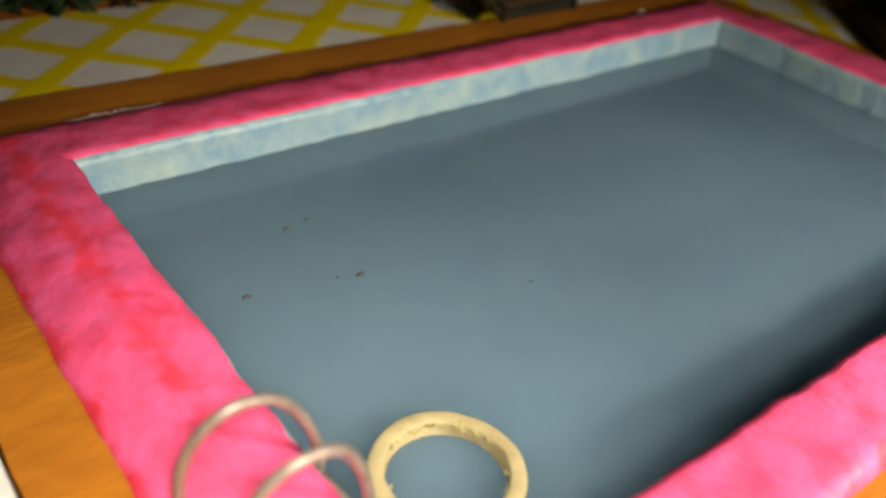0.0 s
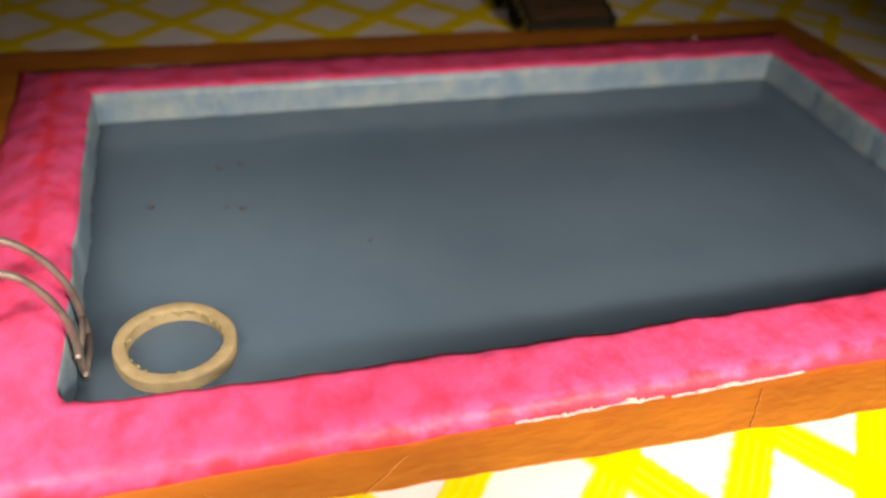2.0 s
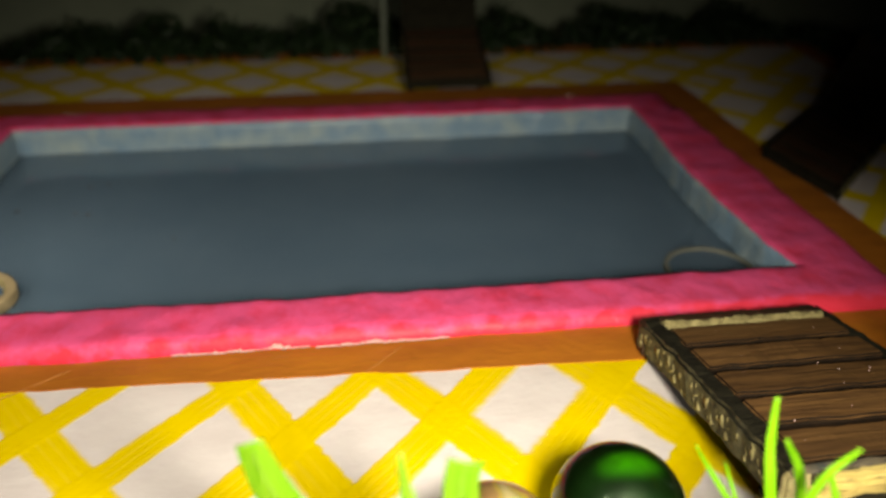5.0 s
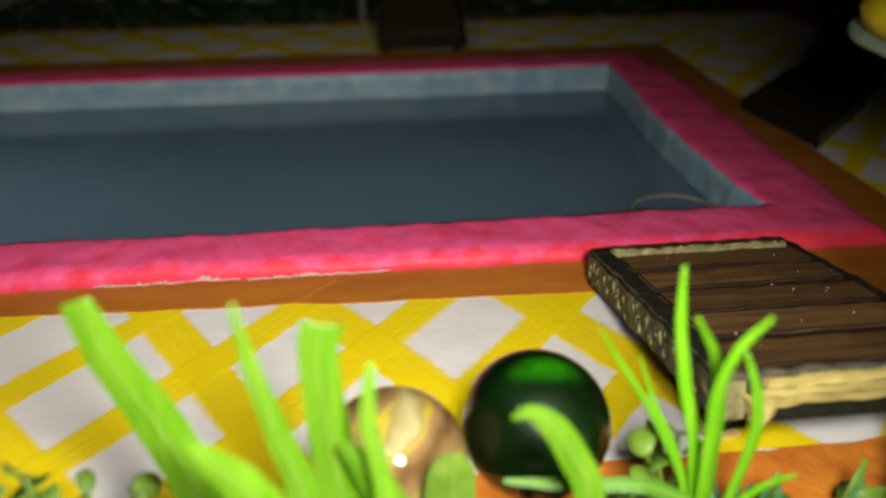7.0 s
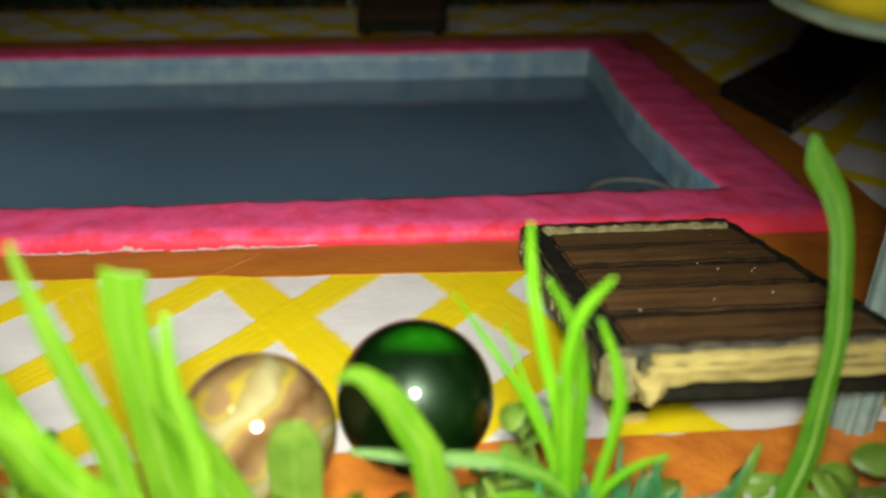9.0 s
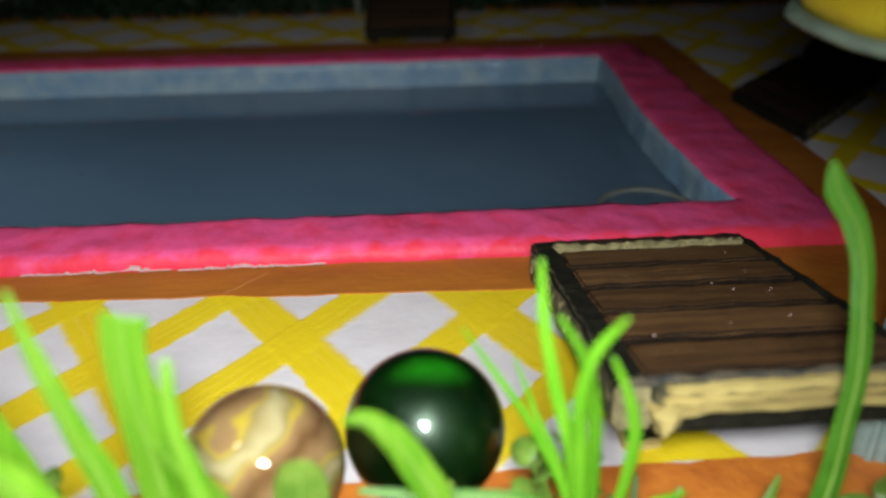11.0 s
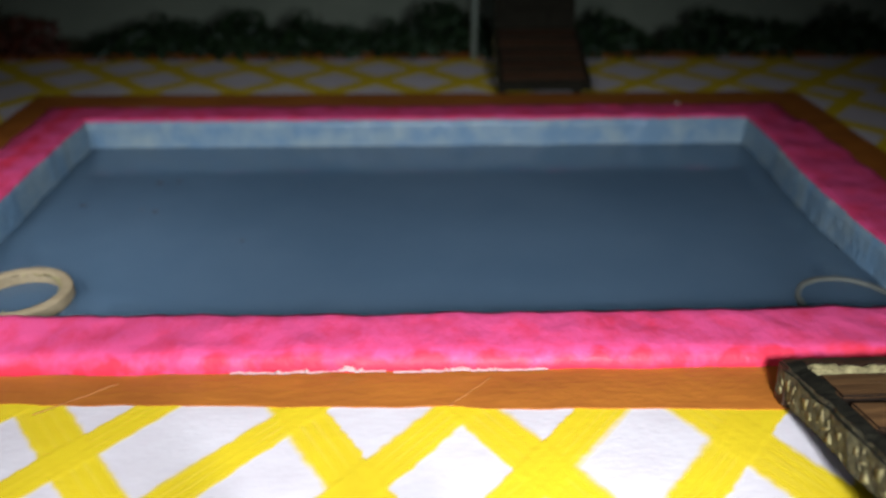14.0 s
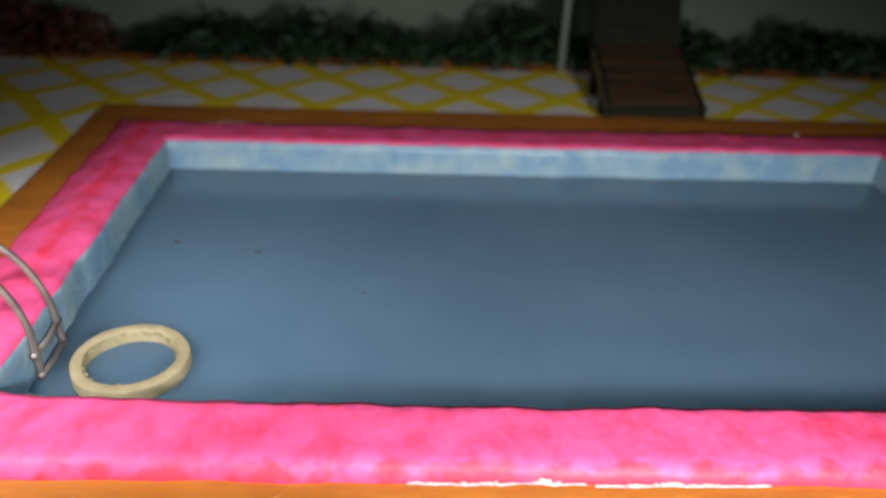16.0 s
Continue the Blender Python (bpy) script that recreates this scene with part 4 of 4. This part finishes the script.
def grass_blade(label, pts, widths, mat=GRASS, **kw):
    b = Vector(pts[-1])
    bm = blade_mesh([Vector(p) - b for p in pts], widths, **kw)
    ob = part("grass_blade", bm, mat, smooth=True)
    ob.matrix_basis = Matrix.Translation(b)
    line = spline([Vector(p) - b for p in pts], 8)
    facing = Vector(kw.get("facing", (0, -1, 0)))
    n = len(line)
    part("midrib", tube(bmesh.new(), [p + facing * 0.00006 for p in line[2:]], 0.0001, 6, radii=[0.00006 + 0.00012 * k / n for k in range(n - 2)]), RIB, ob, "paler vein along the middle", smooth=True)
    return tagged(ob, label, "grass blade", group="grass blades by the deck")


S = 0.001
def mm(*pts):
    return [(x * S, y * S, z * S) for x, y, z in pts]


grass_blade("broad light green grass blade with cut tip", mm((73.5, -70, 29.4), (75.0, -70, 24.0), (77.6, -70, 17.4), (80.6, -71, 8), (84, -74, -7.5)), (0.0021, 0.0033, 0.0040, 0.0042, 0.0040))
grass_blade("narrow pale green pointed grass blade", mm((85.0, -74.9, 31.4), (85.7, -75, 26.1), (87.1, -75.3, 20), (88.6, -75.8, 13.5), (90.5, -78, -7.5)), (0.0003, 0.0013, 0.0019, 0.0024, 0.0025))
grass_blade("broad light green grass blade with square cut tip", mm((90.6, -72.5, 27.8), (90.1, -72.6, 25.0), (90.4, -72.9, 19.5), (91.2, -73.5, 11.6), (93.5, -76, -7.5)), (0.0032, 0.0029, 0.0031, 0.0036, 0.0040))
grass_blade("thin translucent green grass blade", mm((93.8, -76, 26.6), (93.4, -76, 21.3), (94.2, -76.2, 16.5), (95.4, -78, 5), (97, -80, -7.5)), (0.0006, 0.0012, 0.0014, 0.0018, 0.002))
grass_blade("broad green grass blade leaning over the soil", mm((81.5, -80, 24.5), (84.6, -80, 21), (87, -80.5, 17), (90.5, -81, 11), (95, -83, -7.5)), (0.0008, 0.0028, 0.0036, 0.0040, 0.0038))
grass_blade("broad green grass blade beside the amber marble", mm((91.6, -74.4, 18.5), (93.5, -74.6, 15.0), (95.2, -75, 11.2), (97.2, -76, 5.5), (100, -78, -7.5)), (0.0010, 0.0026, 0.0032, 0.0034, 0.003))
grass_blade("curved green grass blade drooping before the dark marble", mm((104.2, -74.3, 19.4), (105.6, -74.6, 20.0), (107.4, -74.8, 18.6), (109.2, -75, 15.4), (110.8, -75.4, 10.5), (112, -77, -7.5)), (0.0004, 0.0013, 0.0021, 0.0024, 0.0024, 0.0024))
grass_blade("tall green grass blade curling beside the lounger", mm((144.1, -59.2, 31.1), (144.7, -59.8, 28.8), (146.3, -60.6, 26.2), (147.1, -61.6, 23.4), (147.2, -63, 20), (146.7, -65.5, 14.7), (145.7, -67.2, 10), (144.5, -69, 5.2), (142.7, -70.5, 1.3), (139.5, -72.5, -7.5)), (0.0005, 0.0022, 0.0022, 0.0020, 0.0020, 0.0021, 0.0022, 0.0025, 0.0028, 0.0028), GRASS_DARK)
grass_blade("flat green grass blade lying across the soil", mm((104.6, -70.5, 9.6), (108.6, -70.6, 8.9), (113.2, -70.8, 8.5), (118, -71, 7.6), (122.6, -71.5, 4), (124.6, -72, -7.5)), (0.0004, 0.0010, 0.0013, 0.0014, 0.0013, 0.0012), GRASS_DARK, facing=(0, -0.6, 0.8))
grass_blade("bright green grass blade low in the bed", mm((154.5, -74, 9), (151.5, -75, 5.5), (148.5, -76, 1), (146, -77, -7.5)), (0.0005, 0.0016, 0.002, 0.002))

grass_blade("short broad rounded green leaf before the brown marble", mm((100.3, -70.6, 13.0), (100.3, -70.62, 12.5), (100.25, -70.65, 11.6), (100.2, -70.7, 10.2), (100.1, -70.8, 8), (100.0, -71.2, 3), (99.8, -72.5, -7.5)), (0.0004, 0.0022, 0.0033, 0.0042, 0.0044, 0.0040, 0.003), LEAF, fold=0.3)

spiky = tagged(empty("spiky_plant", pose(0.1232, -0.0705, -0.0075)), "small plant with thin bright green upright leaves", "plant")
sb = Vector((0.1232, -0.0705, -0.0075))
for pts, w in (
        (((118.4, -69.3, 28.8), (118.8, -69.4, 24.1), (119.9, -69.6, 18), (121.8, -70, 10), (123.1, -70.4, -4)), (0.0004, 0.0011, 0.0013, 0.0013, 0.001)),
        (((123.2, -74.8, 27.2), (121.5, -74.3, 24.2), (121.0, -73.4, 19.2), (121.8, -72.2, 11.5), (123.1, -70.8, -4)), (0.0003, 0.0010, 0.0013, 0.0013, 0.001)),
        (((113.2, -66.6, 21.6), (116.1, -67, 16.8), (119.3, -67.8, 11.4), (121.9, -69.3, 5), (123.0, -70.3, -4)), (0.0002, 0.0007, 0.001, 0.0011, 0.001)),
        (((119.8, -70, 24.5), (122.0, -70.1, 20.3), (123.1, -70.2, 15.2), (123.4, -70.3, 8), (123.3, -70.5, -4)), (0.0004, 0.0011, 0.0013, 0.0013, 0.001)),
        (((123.4, -72, 22.1), (125.2, -72, 17.6), (125.9, -71.8, 12.8), (125.2, -71.3, 6), (123.6, -70.7, -4)), (0.0003, 0.0011, 0.0013, 0.0012, 0.001)),
        (((117.5, -65.2, 17.6), (119.3, -66.3, 12.6), (121.6, -68.3, 6.5), (123.0, -70.1, -4)), (0.0002, 0.0006, 0.0009, 0.001)),
        (((130.5, -72, 8.5), (127.8, -71.6, 6.8), (125.3, -71, 3), (123.6, -70.6, -4)), (0.0003, 0.0011, 0.0013, 0.001)),
        (((115.5, -73, 6.0), (118.5, -72.6, 5.4), (121.3, -71.6, 2.2), (122.8, -70.8, -4)), (0.0003, 0.0012, 0.0014, 0.001)),
        (((128.2, -75, 5.6), (126.3, -74, 4.6), (124.7, -72.6, 1.5), (123.5, -71, -4)), (0.0003, 0.0012, 0.0014, 0.001))):
    part("leaf", blade_mesh([Vector(p) * S - sb for p in pts], [0.82 * q for q in w], fold=0.5), SPIKY, spiky, smooth=True)


def round_leaf(size, tip=0.0):
    bm = bmesh.new()
    ring = []
    for k in range(14):
        a = 2 * math.pi * k / 14
        x, y = math.cos(a) * size * 0.36, math.sin(a) * size * 0.5
        ring.append((x * (1 - 0.25 * math.sin(a)) * (1 - tip * max(0, math.sin(a)) ** 3), y * (1 + 0.25 * tip), 0.12 * size * (x / size) ** 2 * 8 - 0.0001))
    top = [bm.verts.new(p) for p in ring]
    low = [bm.verts.new((p[0], p[1], p[2] - 0.00025)) for p in ring]
    c0, c1 = bm.verts.new((0, 0, -0.00005)), bm.verts.new((0, 0, -0.0004))
    for k in range(14):
        k2 = (k + 1) % 14
        bm.faces.new((top[k], top[k2], c0)); bm.faces.new((low[k2], low[k], c1)); bm.faces.new((top[k], low[k], low[k2], top[k2]))
    return bm


leaf_mesh = mesh_of(round_leaf(0.0042), LEAF, True, "round_leaf")
point_mesh = mesh_of(round_leaf(0.0046, 0.75), LEAF, True, "pointed_leaf")


def creeper(x, y, z, count, reach, height, label, seed, scale=1.0):
    rnd = random.Random(seed)
    top = tagged(empty("creeping_plant", pose(x, y, z)), label, "plant", group="small plants in the bed")
    for k in range(count):
        a = rnd.uniform(0, 2 * math.pi)
        r = reach * rnd.uniform(0.25, 1)
        h = height * rnd.uniform(0.35, 1)
        tip = Vector((math.cos(a) * r, math.sin(a) * r, h))
        part("stem", tube(bmesh.new(), spline([(0, 0, 0), (tip.x * 0.35, tip.y * 0.35, h * 0.6), tip], 4), 0.00035, 6), LEAF, top, smooth=True)
        for j in range(4):
            lf = part("leaf", leaf_mesh if rnd.random() < 0.4 else point_mesh, LEAF, top)
            f = 1 - 0.21 * j
            s = scale * rnd.uniform(0.45, 0.95)
            lf.matrix_basis = Matrix.Translation(tip * f + Vector((0, 0, 0.0004))) @ Euler((rnd.uniform(-0.9, 0.9), rnd.uniform(-0.9, 0.9), rnd.uniform(0, 6.28))).to_matrix().to_4x4() @ Matrix.Translation((0, 0.0016 * s, 0)) @ Matrix.Scale(s, 4)
    return top


for i, (x, y, n, r, h) in enumerate(((0.066, -0.071, 7, 0.008, 0.019), (0.0745, -0.0715, 6, 0.007, 0.018), (0.0815, -0.0705, 6, 0.006, 0.018), (0.057, -0.073, 6, 0.008, 0.019), (0.1005, -0.0755, 5, 0.005, 0.020), (0.1165, -0.0715, 6, 0.005, 0.0135), (0.132, -0.0705, 6, 0.006, 0.010), (0.1400, -0.0725, 4, 0.007, 0.009), (0.159, -0.0715, 5, 0.008, 0.010), (0.143, -0.077, 6, 0.007, 0.008), (0.155, -0.079, 6, 0.007, 0.009), (0.110, -0.0735, 5, 0.005, 0.008), (0.128, -0.0765, 6, 0.006, 0.007),
        (0.0690, -0.0695, 9, 0.006, 0.0225), (0.0615, -0.0700, 8, 0.006, 0.0215), (0.0785, -0.0705, 6, 0.005, 0.0185), (0.0535, -0.0700, 8, 0.006, 0.0215),
        (0.1275, -0.0695, 6, 0.005, 0.0105), (0.1465, -0.0690, 4, 0.006, 0.0100), (0.1620, -0.0690, 6, 0.007, 0.0130), (0.1055, -0.0695, 7, 0.005, 0.0095), (0.1120, -0.0690, 7, 0.005, 0.0100), (0.1190, -0.0670, 9, 0.004, 0.0165), (0.0895, -0.0700, 6, 0.005, 0.009), (0.1370, -0.0755, 5, 0.006, 0.0135), (0.1490, -0.0755, 5, 0.006, 0.0120))):
    creeper(x, y, -0.0085, n, r, h, "small creeping plant with rounded green leaves", 100 + i)

# sprigs of round leaves along the border
rnd = random.Random(61)


def clover_sprig(x, y, lean, tall, label):
    sprig = tagged(empty("clover_sprig", pose(x, y, -0.0080)), label, "plant", group="sprigs by the border")
    for lx, ly, lz, size in ((-0.0030, 0.0008, 0.0035, 0.95), (-0.0016, -0.0002, 0.0016, 0.85), (0.0004, 0.0010, 0.0042, 0.95), (0.0022, 0.0002, 0.0026, 1.0), (0.0002, -0.0006, 0.0002, 0.8), (-0.0034, -0.0008, 0.0006, 0.8), (0.0030, -0.0010, 0.0004, 0.75)):
        e = Vector((lx + lean, ly, lz + tall))
        part("stem", tube(bmesh.new(), spline([(0, 0, 0), (e.x * 0.4, e.y * 0.4, e.z * 0.6), e], 4), 0.0002, 6), LEAF, sprig, smooth=True)
        lf = part("leaf", leaf_mesh, LEAF, sprig)
        lf.matrix_basis = Matrix.Translation(e + Vector((0, 0, 0.0003))) @ Euler((0.7 + rnd.uniform(-0.3, 0.3), rnd.uniform(-0.4, 0.4), rnd.uniform(0, 6.28))).to_matrix().to_4x4() @ Matrix.Diagonal((0.95 * size, 0.72 * size, 0.7 * size, 1))


clover_sprig(0.1225, -0.0665, -0.0008, 0.0125, "small sprig of round dull green leaves by the border")
clover_sprig(0.0640, -0.0690, 0.0010, 0.0130, "small sprig of round dull green leaves by the border")
clover_sprig(0.0690, -0.0705, 0.0, 0.0110, "small sprig of round dull green leaves by the border")
clover_sprig(0.0775, -0.0690, 0.0, 0.0140, "small sprig of round dull green leaves by the border")

# tuft of blue-green needles at the foot of the spiky plant
TEAL = material("blue_green_needle", (0.022, 0.13, 0.035), (0.04, 0.17, 0.05), rough=0.5, scale=500, per_object=0.25)
rnd = random.Random(21)
for cx, cy, n in ((0.1265, -0.0725, 40), (0.1325, -0.0735, 30), (0.1205, -0.0750, 24)):
    tuft = tagged(empty("needle_plant", pose(cx, cy, -0.0080)), "low tuft of fine blue-green needle leaves", "plant", group="needle tufts in the bed")
    for k in range(n):
        a, r, h = rnd.uniform(0, 6.28), rnd.uniform(0.003, 0.0065), rnd.uniform(0.007, 0.0145)
        e = Vector((math.cos(a) * r, math.sin(a) * r, h))
        part("needle", blade_mesh([e, e * 0.6 + Vector((0, 0, 0.0012)), (0, 0, 0)], (0.0002, 0.0006, 0.0006), fold=0.5, steps=3), TEAL, tuft, smooth=True)

# fleshy pointed shoots lying over the border
for i, (x, y, tx, ty, tz) in enumerate(((0.1270, -0.0715, 0.1325, -0.0668, 0.0040), (0.1265, -0.0725, 0.1330, -0.0690, 0.0020), (0.1365, -0.0715, 0.1412, -0.0668, 0.0046), (0.1440, -0.0725, 0.1375, -0.0690, 0.0020), (0.1350, -0.0735, 0.1420, -0.0700, 0.0022), (0.1150, -0.0735, 0.1120, -0.0690, 0.0085), (0.1210, -0.0725, 0.1160, -0.0680, 0.0035), (0.1520, -0.0735, 0.1465, -0.0695, 0.0030), (0.1575, -0.0735, 0.1610, -0.0680, 0.0040), (0.1180, -0.0745, 0.1130, -0.0720, 0.0040))):
    b = Vector((x, y, -0.0078))
    e = Vector((tx, ty, tz)) - b
    shoot = part("fleshy_leaf", blade_mesh([e, e * 0.62 + Vector((0, 0, 0.0012)), e * 0.3 + Vector((0, 0, 0.0012)), (0, 0, 0)], (0.0003, 0.0016, 0.0017, 0.0010), facing=(0.25, -0.5, 0.82), fold=0.3), LEAF, smooth=True)
    shoot.matrix_basis = Matrix.Translation(b)
    tagged(shoot, "fleshy pointed green leaf lying on the border", "leaf", group="fleshy leaves in the bed")

# broad leaves by themselves on the gravel
for k, (px, py, pz, turn, size, tip) in enumerate(((0.1490, -0.0686, 0.0036, -8, 1.0, 0.0), (0.1395, -0.0690, 0.0010, 24, 0.62, 0.4), (0.1300, -0.0694, 0.0008, 32, 0.72, 0.4), (0.1350, -0.0700, 0.0002, -18, 0.6, 0.3), (0.1440, -0.0706, 0.0006, 8, 0.7, 0.2), (0.1545, -0.0712, 0.0012, 160, 0.8, 0.2))):
    leaf = part("broad_leaf", blade_mesh([Vector(p) * size for p in mm((0, 0, 0), (0.5, 0, 0.25), (1.6, 0, 0.45), (3.4, 0, 0.5), (5.2, 0, 0.2), (6.6, 0, -0.3), (7.4, 0, -0.9))], [w * size * (1 - tip * (k / 6)) for k, w in enumerate((0.0006, 0.0019, 0.0031, 0.0035, 0.0030, 0.0017, 0.0003))], facing=(0, -0.35, 0.94), fold=0.22, steps=5), LEAF, smooth=True)
    leaf.matrix_basis = pose(px, py, pz, 0, 0, turn)
    tagged(leaf, "broad oval green leaf lying over pale gravel", "leaf", group="broad leaves in the bed")

# gravel heaped against the deck
bm = bmesh.new()
rnd = random.Random(8)
for k in range(620):
    gx, gy = rnd.uniform(0.126, 0.172), rnd.uniform(-0.0795, -0.0675)
    r = rnd.uniform(0.0005, 0.0014)
    heap = -0.0068 + 0.0076 * math.exp(-((gy + 0.0700) / 0.0050) ** 2) * (0.75 + 0.45 * noise.noise(Vector((gx * 170, gy * 170, 3))))
    res = bmesh.ops.create_icosphere(bm, subdivisions=1, radius=r)
    turn = Euler((rnd.uniform(0, 3), rnd.uniform(0, 3), rnd.uniform(0, 3))).to_matrix()
    for v in res["verts"]:
        v.co = turn @ Vector((v.co.x * 1.3, v.co.y, v.co.z * 0.7)) + noise.noise_vector(v.co * 1300 + Vector((k, 0, 0))) * r * 0.35 + Vector((gx, gy, heap))
tagged(part("gravel", bm, GRAVEL), "pale grey and tan gravel heaped along the border", "gravel", kind="stuff")

# pebbles among the plants
bm = bmesh.new()
rnd = random.Random(5)
for k in range(70):
    c = Vector((rnd.uniform(0.05, 0.17), rnd.uniform(-0.083, -0.068), -0.0066))
    r = rnd.uniform(0.0007, 0.0017)
    res = bmesh.ops.create_icosphere(bm, subdivisions=2, radius=r)
    sq = Vector((rnd.uniform(0.8, 1.3), rnd.uniform(0.8, 1.2), rnd.uniform(0.5, 0.8)))
    for v in res["verts"]:
        v.co = Vector((v.co.x * sq.x, v.co.y * sq.y, v.co.z * sq.z)) + noise.noise_vector(v.co * 900 + c * 100) * r * 0.2 + c
tagged(part("pebbles", bm, STONE, smooth=True), "small wet grey pebbles scattered on the soil", "pebbles", kind="stuff")

# ---- hedge of small plants behind the deck ----


def hedge(name, x0, x1, y0, y1, z, h, count, seed, label, mat=HEDGE, cat="plant"):
    bm = bmesh.new()
    rnd = random.Random(seed)
    for k in range(count):
        x, y = rnd.uniform(x0, x1), rnd.uniform(y0, y1)
        top = h * max(0.3, 0.8 + 0.75 * noise.noise(Vector((x * 38, seed, 0))) + 0.35 * noise.noise(Vector((x * 130, seed, 2)))) * min(1, 6 * (x - x0) / (x1 - x0) + 0.4, 6 * (x1 - x) / (x1 - x0) + 0.4)
        c = Vector((x, y, z + top * rnd.uniform(0.05, 1)))
        s = rnd.uniform(0.0018, 0.0042)
        m = Matrix.Translation(c) @ Euler((rnd.uniform(-1.2, 1.2), rnd.uniform(-1.2, 1.2), rnd.uniform(0, 6.28))).to_matrix().to_4x4()
        q = [m @ Vector(p) for p in ((-s * 0.4, 0, 0), (0, -s * 0.9, 0.0003), (s * 0.4, 0, 0), (0, s * 0.9, 0.0003), (0, 0, 0.0006))]
        v = [bm.verts.new(p) for p in q]
        for a, b in ((0, 1), (1, 2), (2, 3), (3, 0)):
            bm.faces.new((v[a], v[b], v[4]))
    me = bpy.data.meshes.new(name)
    bm.to_mesh(me)
    bm.free()
    me.materials.append(mat)
    ob = new(name, me)
    return tagged(ob, label, cat, kind="stuff")


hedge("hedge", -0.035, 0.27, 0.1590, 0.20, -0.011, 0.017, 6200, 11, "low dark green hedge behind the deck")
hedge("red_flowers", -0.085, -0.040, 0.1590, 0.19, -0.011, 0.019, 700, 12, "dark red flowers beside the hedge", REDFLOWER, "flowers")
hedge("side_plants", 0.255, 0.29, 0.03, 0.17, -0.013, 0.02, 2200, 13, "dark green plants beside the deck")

# low leaves covering the front bed
hedge("ground_leaves", 0.045, 0.175, -0.084, -0.0685, -0.0085, 0.0065, 1500, 31, "low carpet of small green leaves on the soil", LEAF)
hedge("ground_leaves", -0.02, 0.045, -0.09, -0.0685, -0.0085, 0.006, 500, 32, "low carpet of small green leaves on the soil", LEAF)

# specks on the water
bm = bmesh.new()
for x, y, r in ((0.0265, 0.0525, 0.0006), (0.0235, 0.0535, 0.0004), (0.0275, 0.069, 0.0005), (0.0235, 0.068, 0.0006), (0.0105, 0.056, 0.0006), (0.055, 0.066, 0.0003), (0.047, 0.0385, 0.0004)):
    bmesh.ops.create_icosphere(bm, subdivisions=1, radius=r, matrix=Matrix.Translation((x, y, ZW + 0.0001)) @ Matrix.Diagonal((1.3, 0.8, 0.35, 1)))
tagged(part("floating_specks", bm, SPECK, smooth=True), "tiny dark specks floating on the water", "specks", kind="stuff")
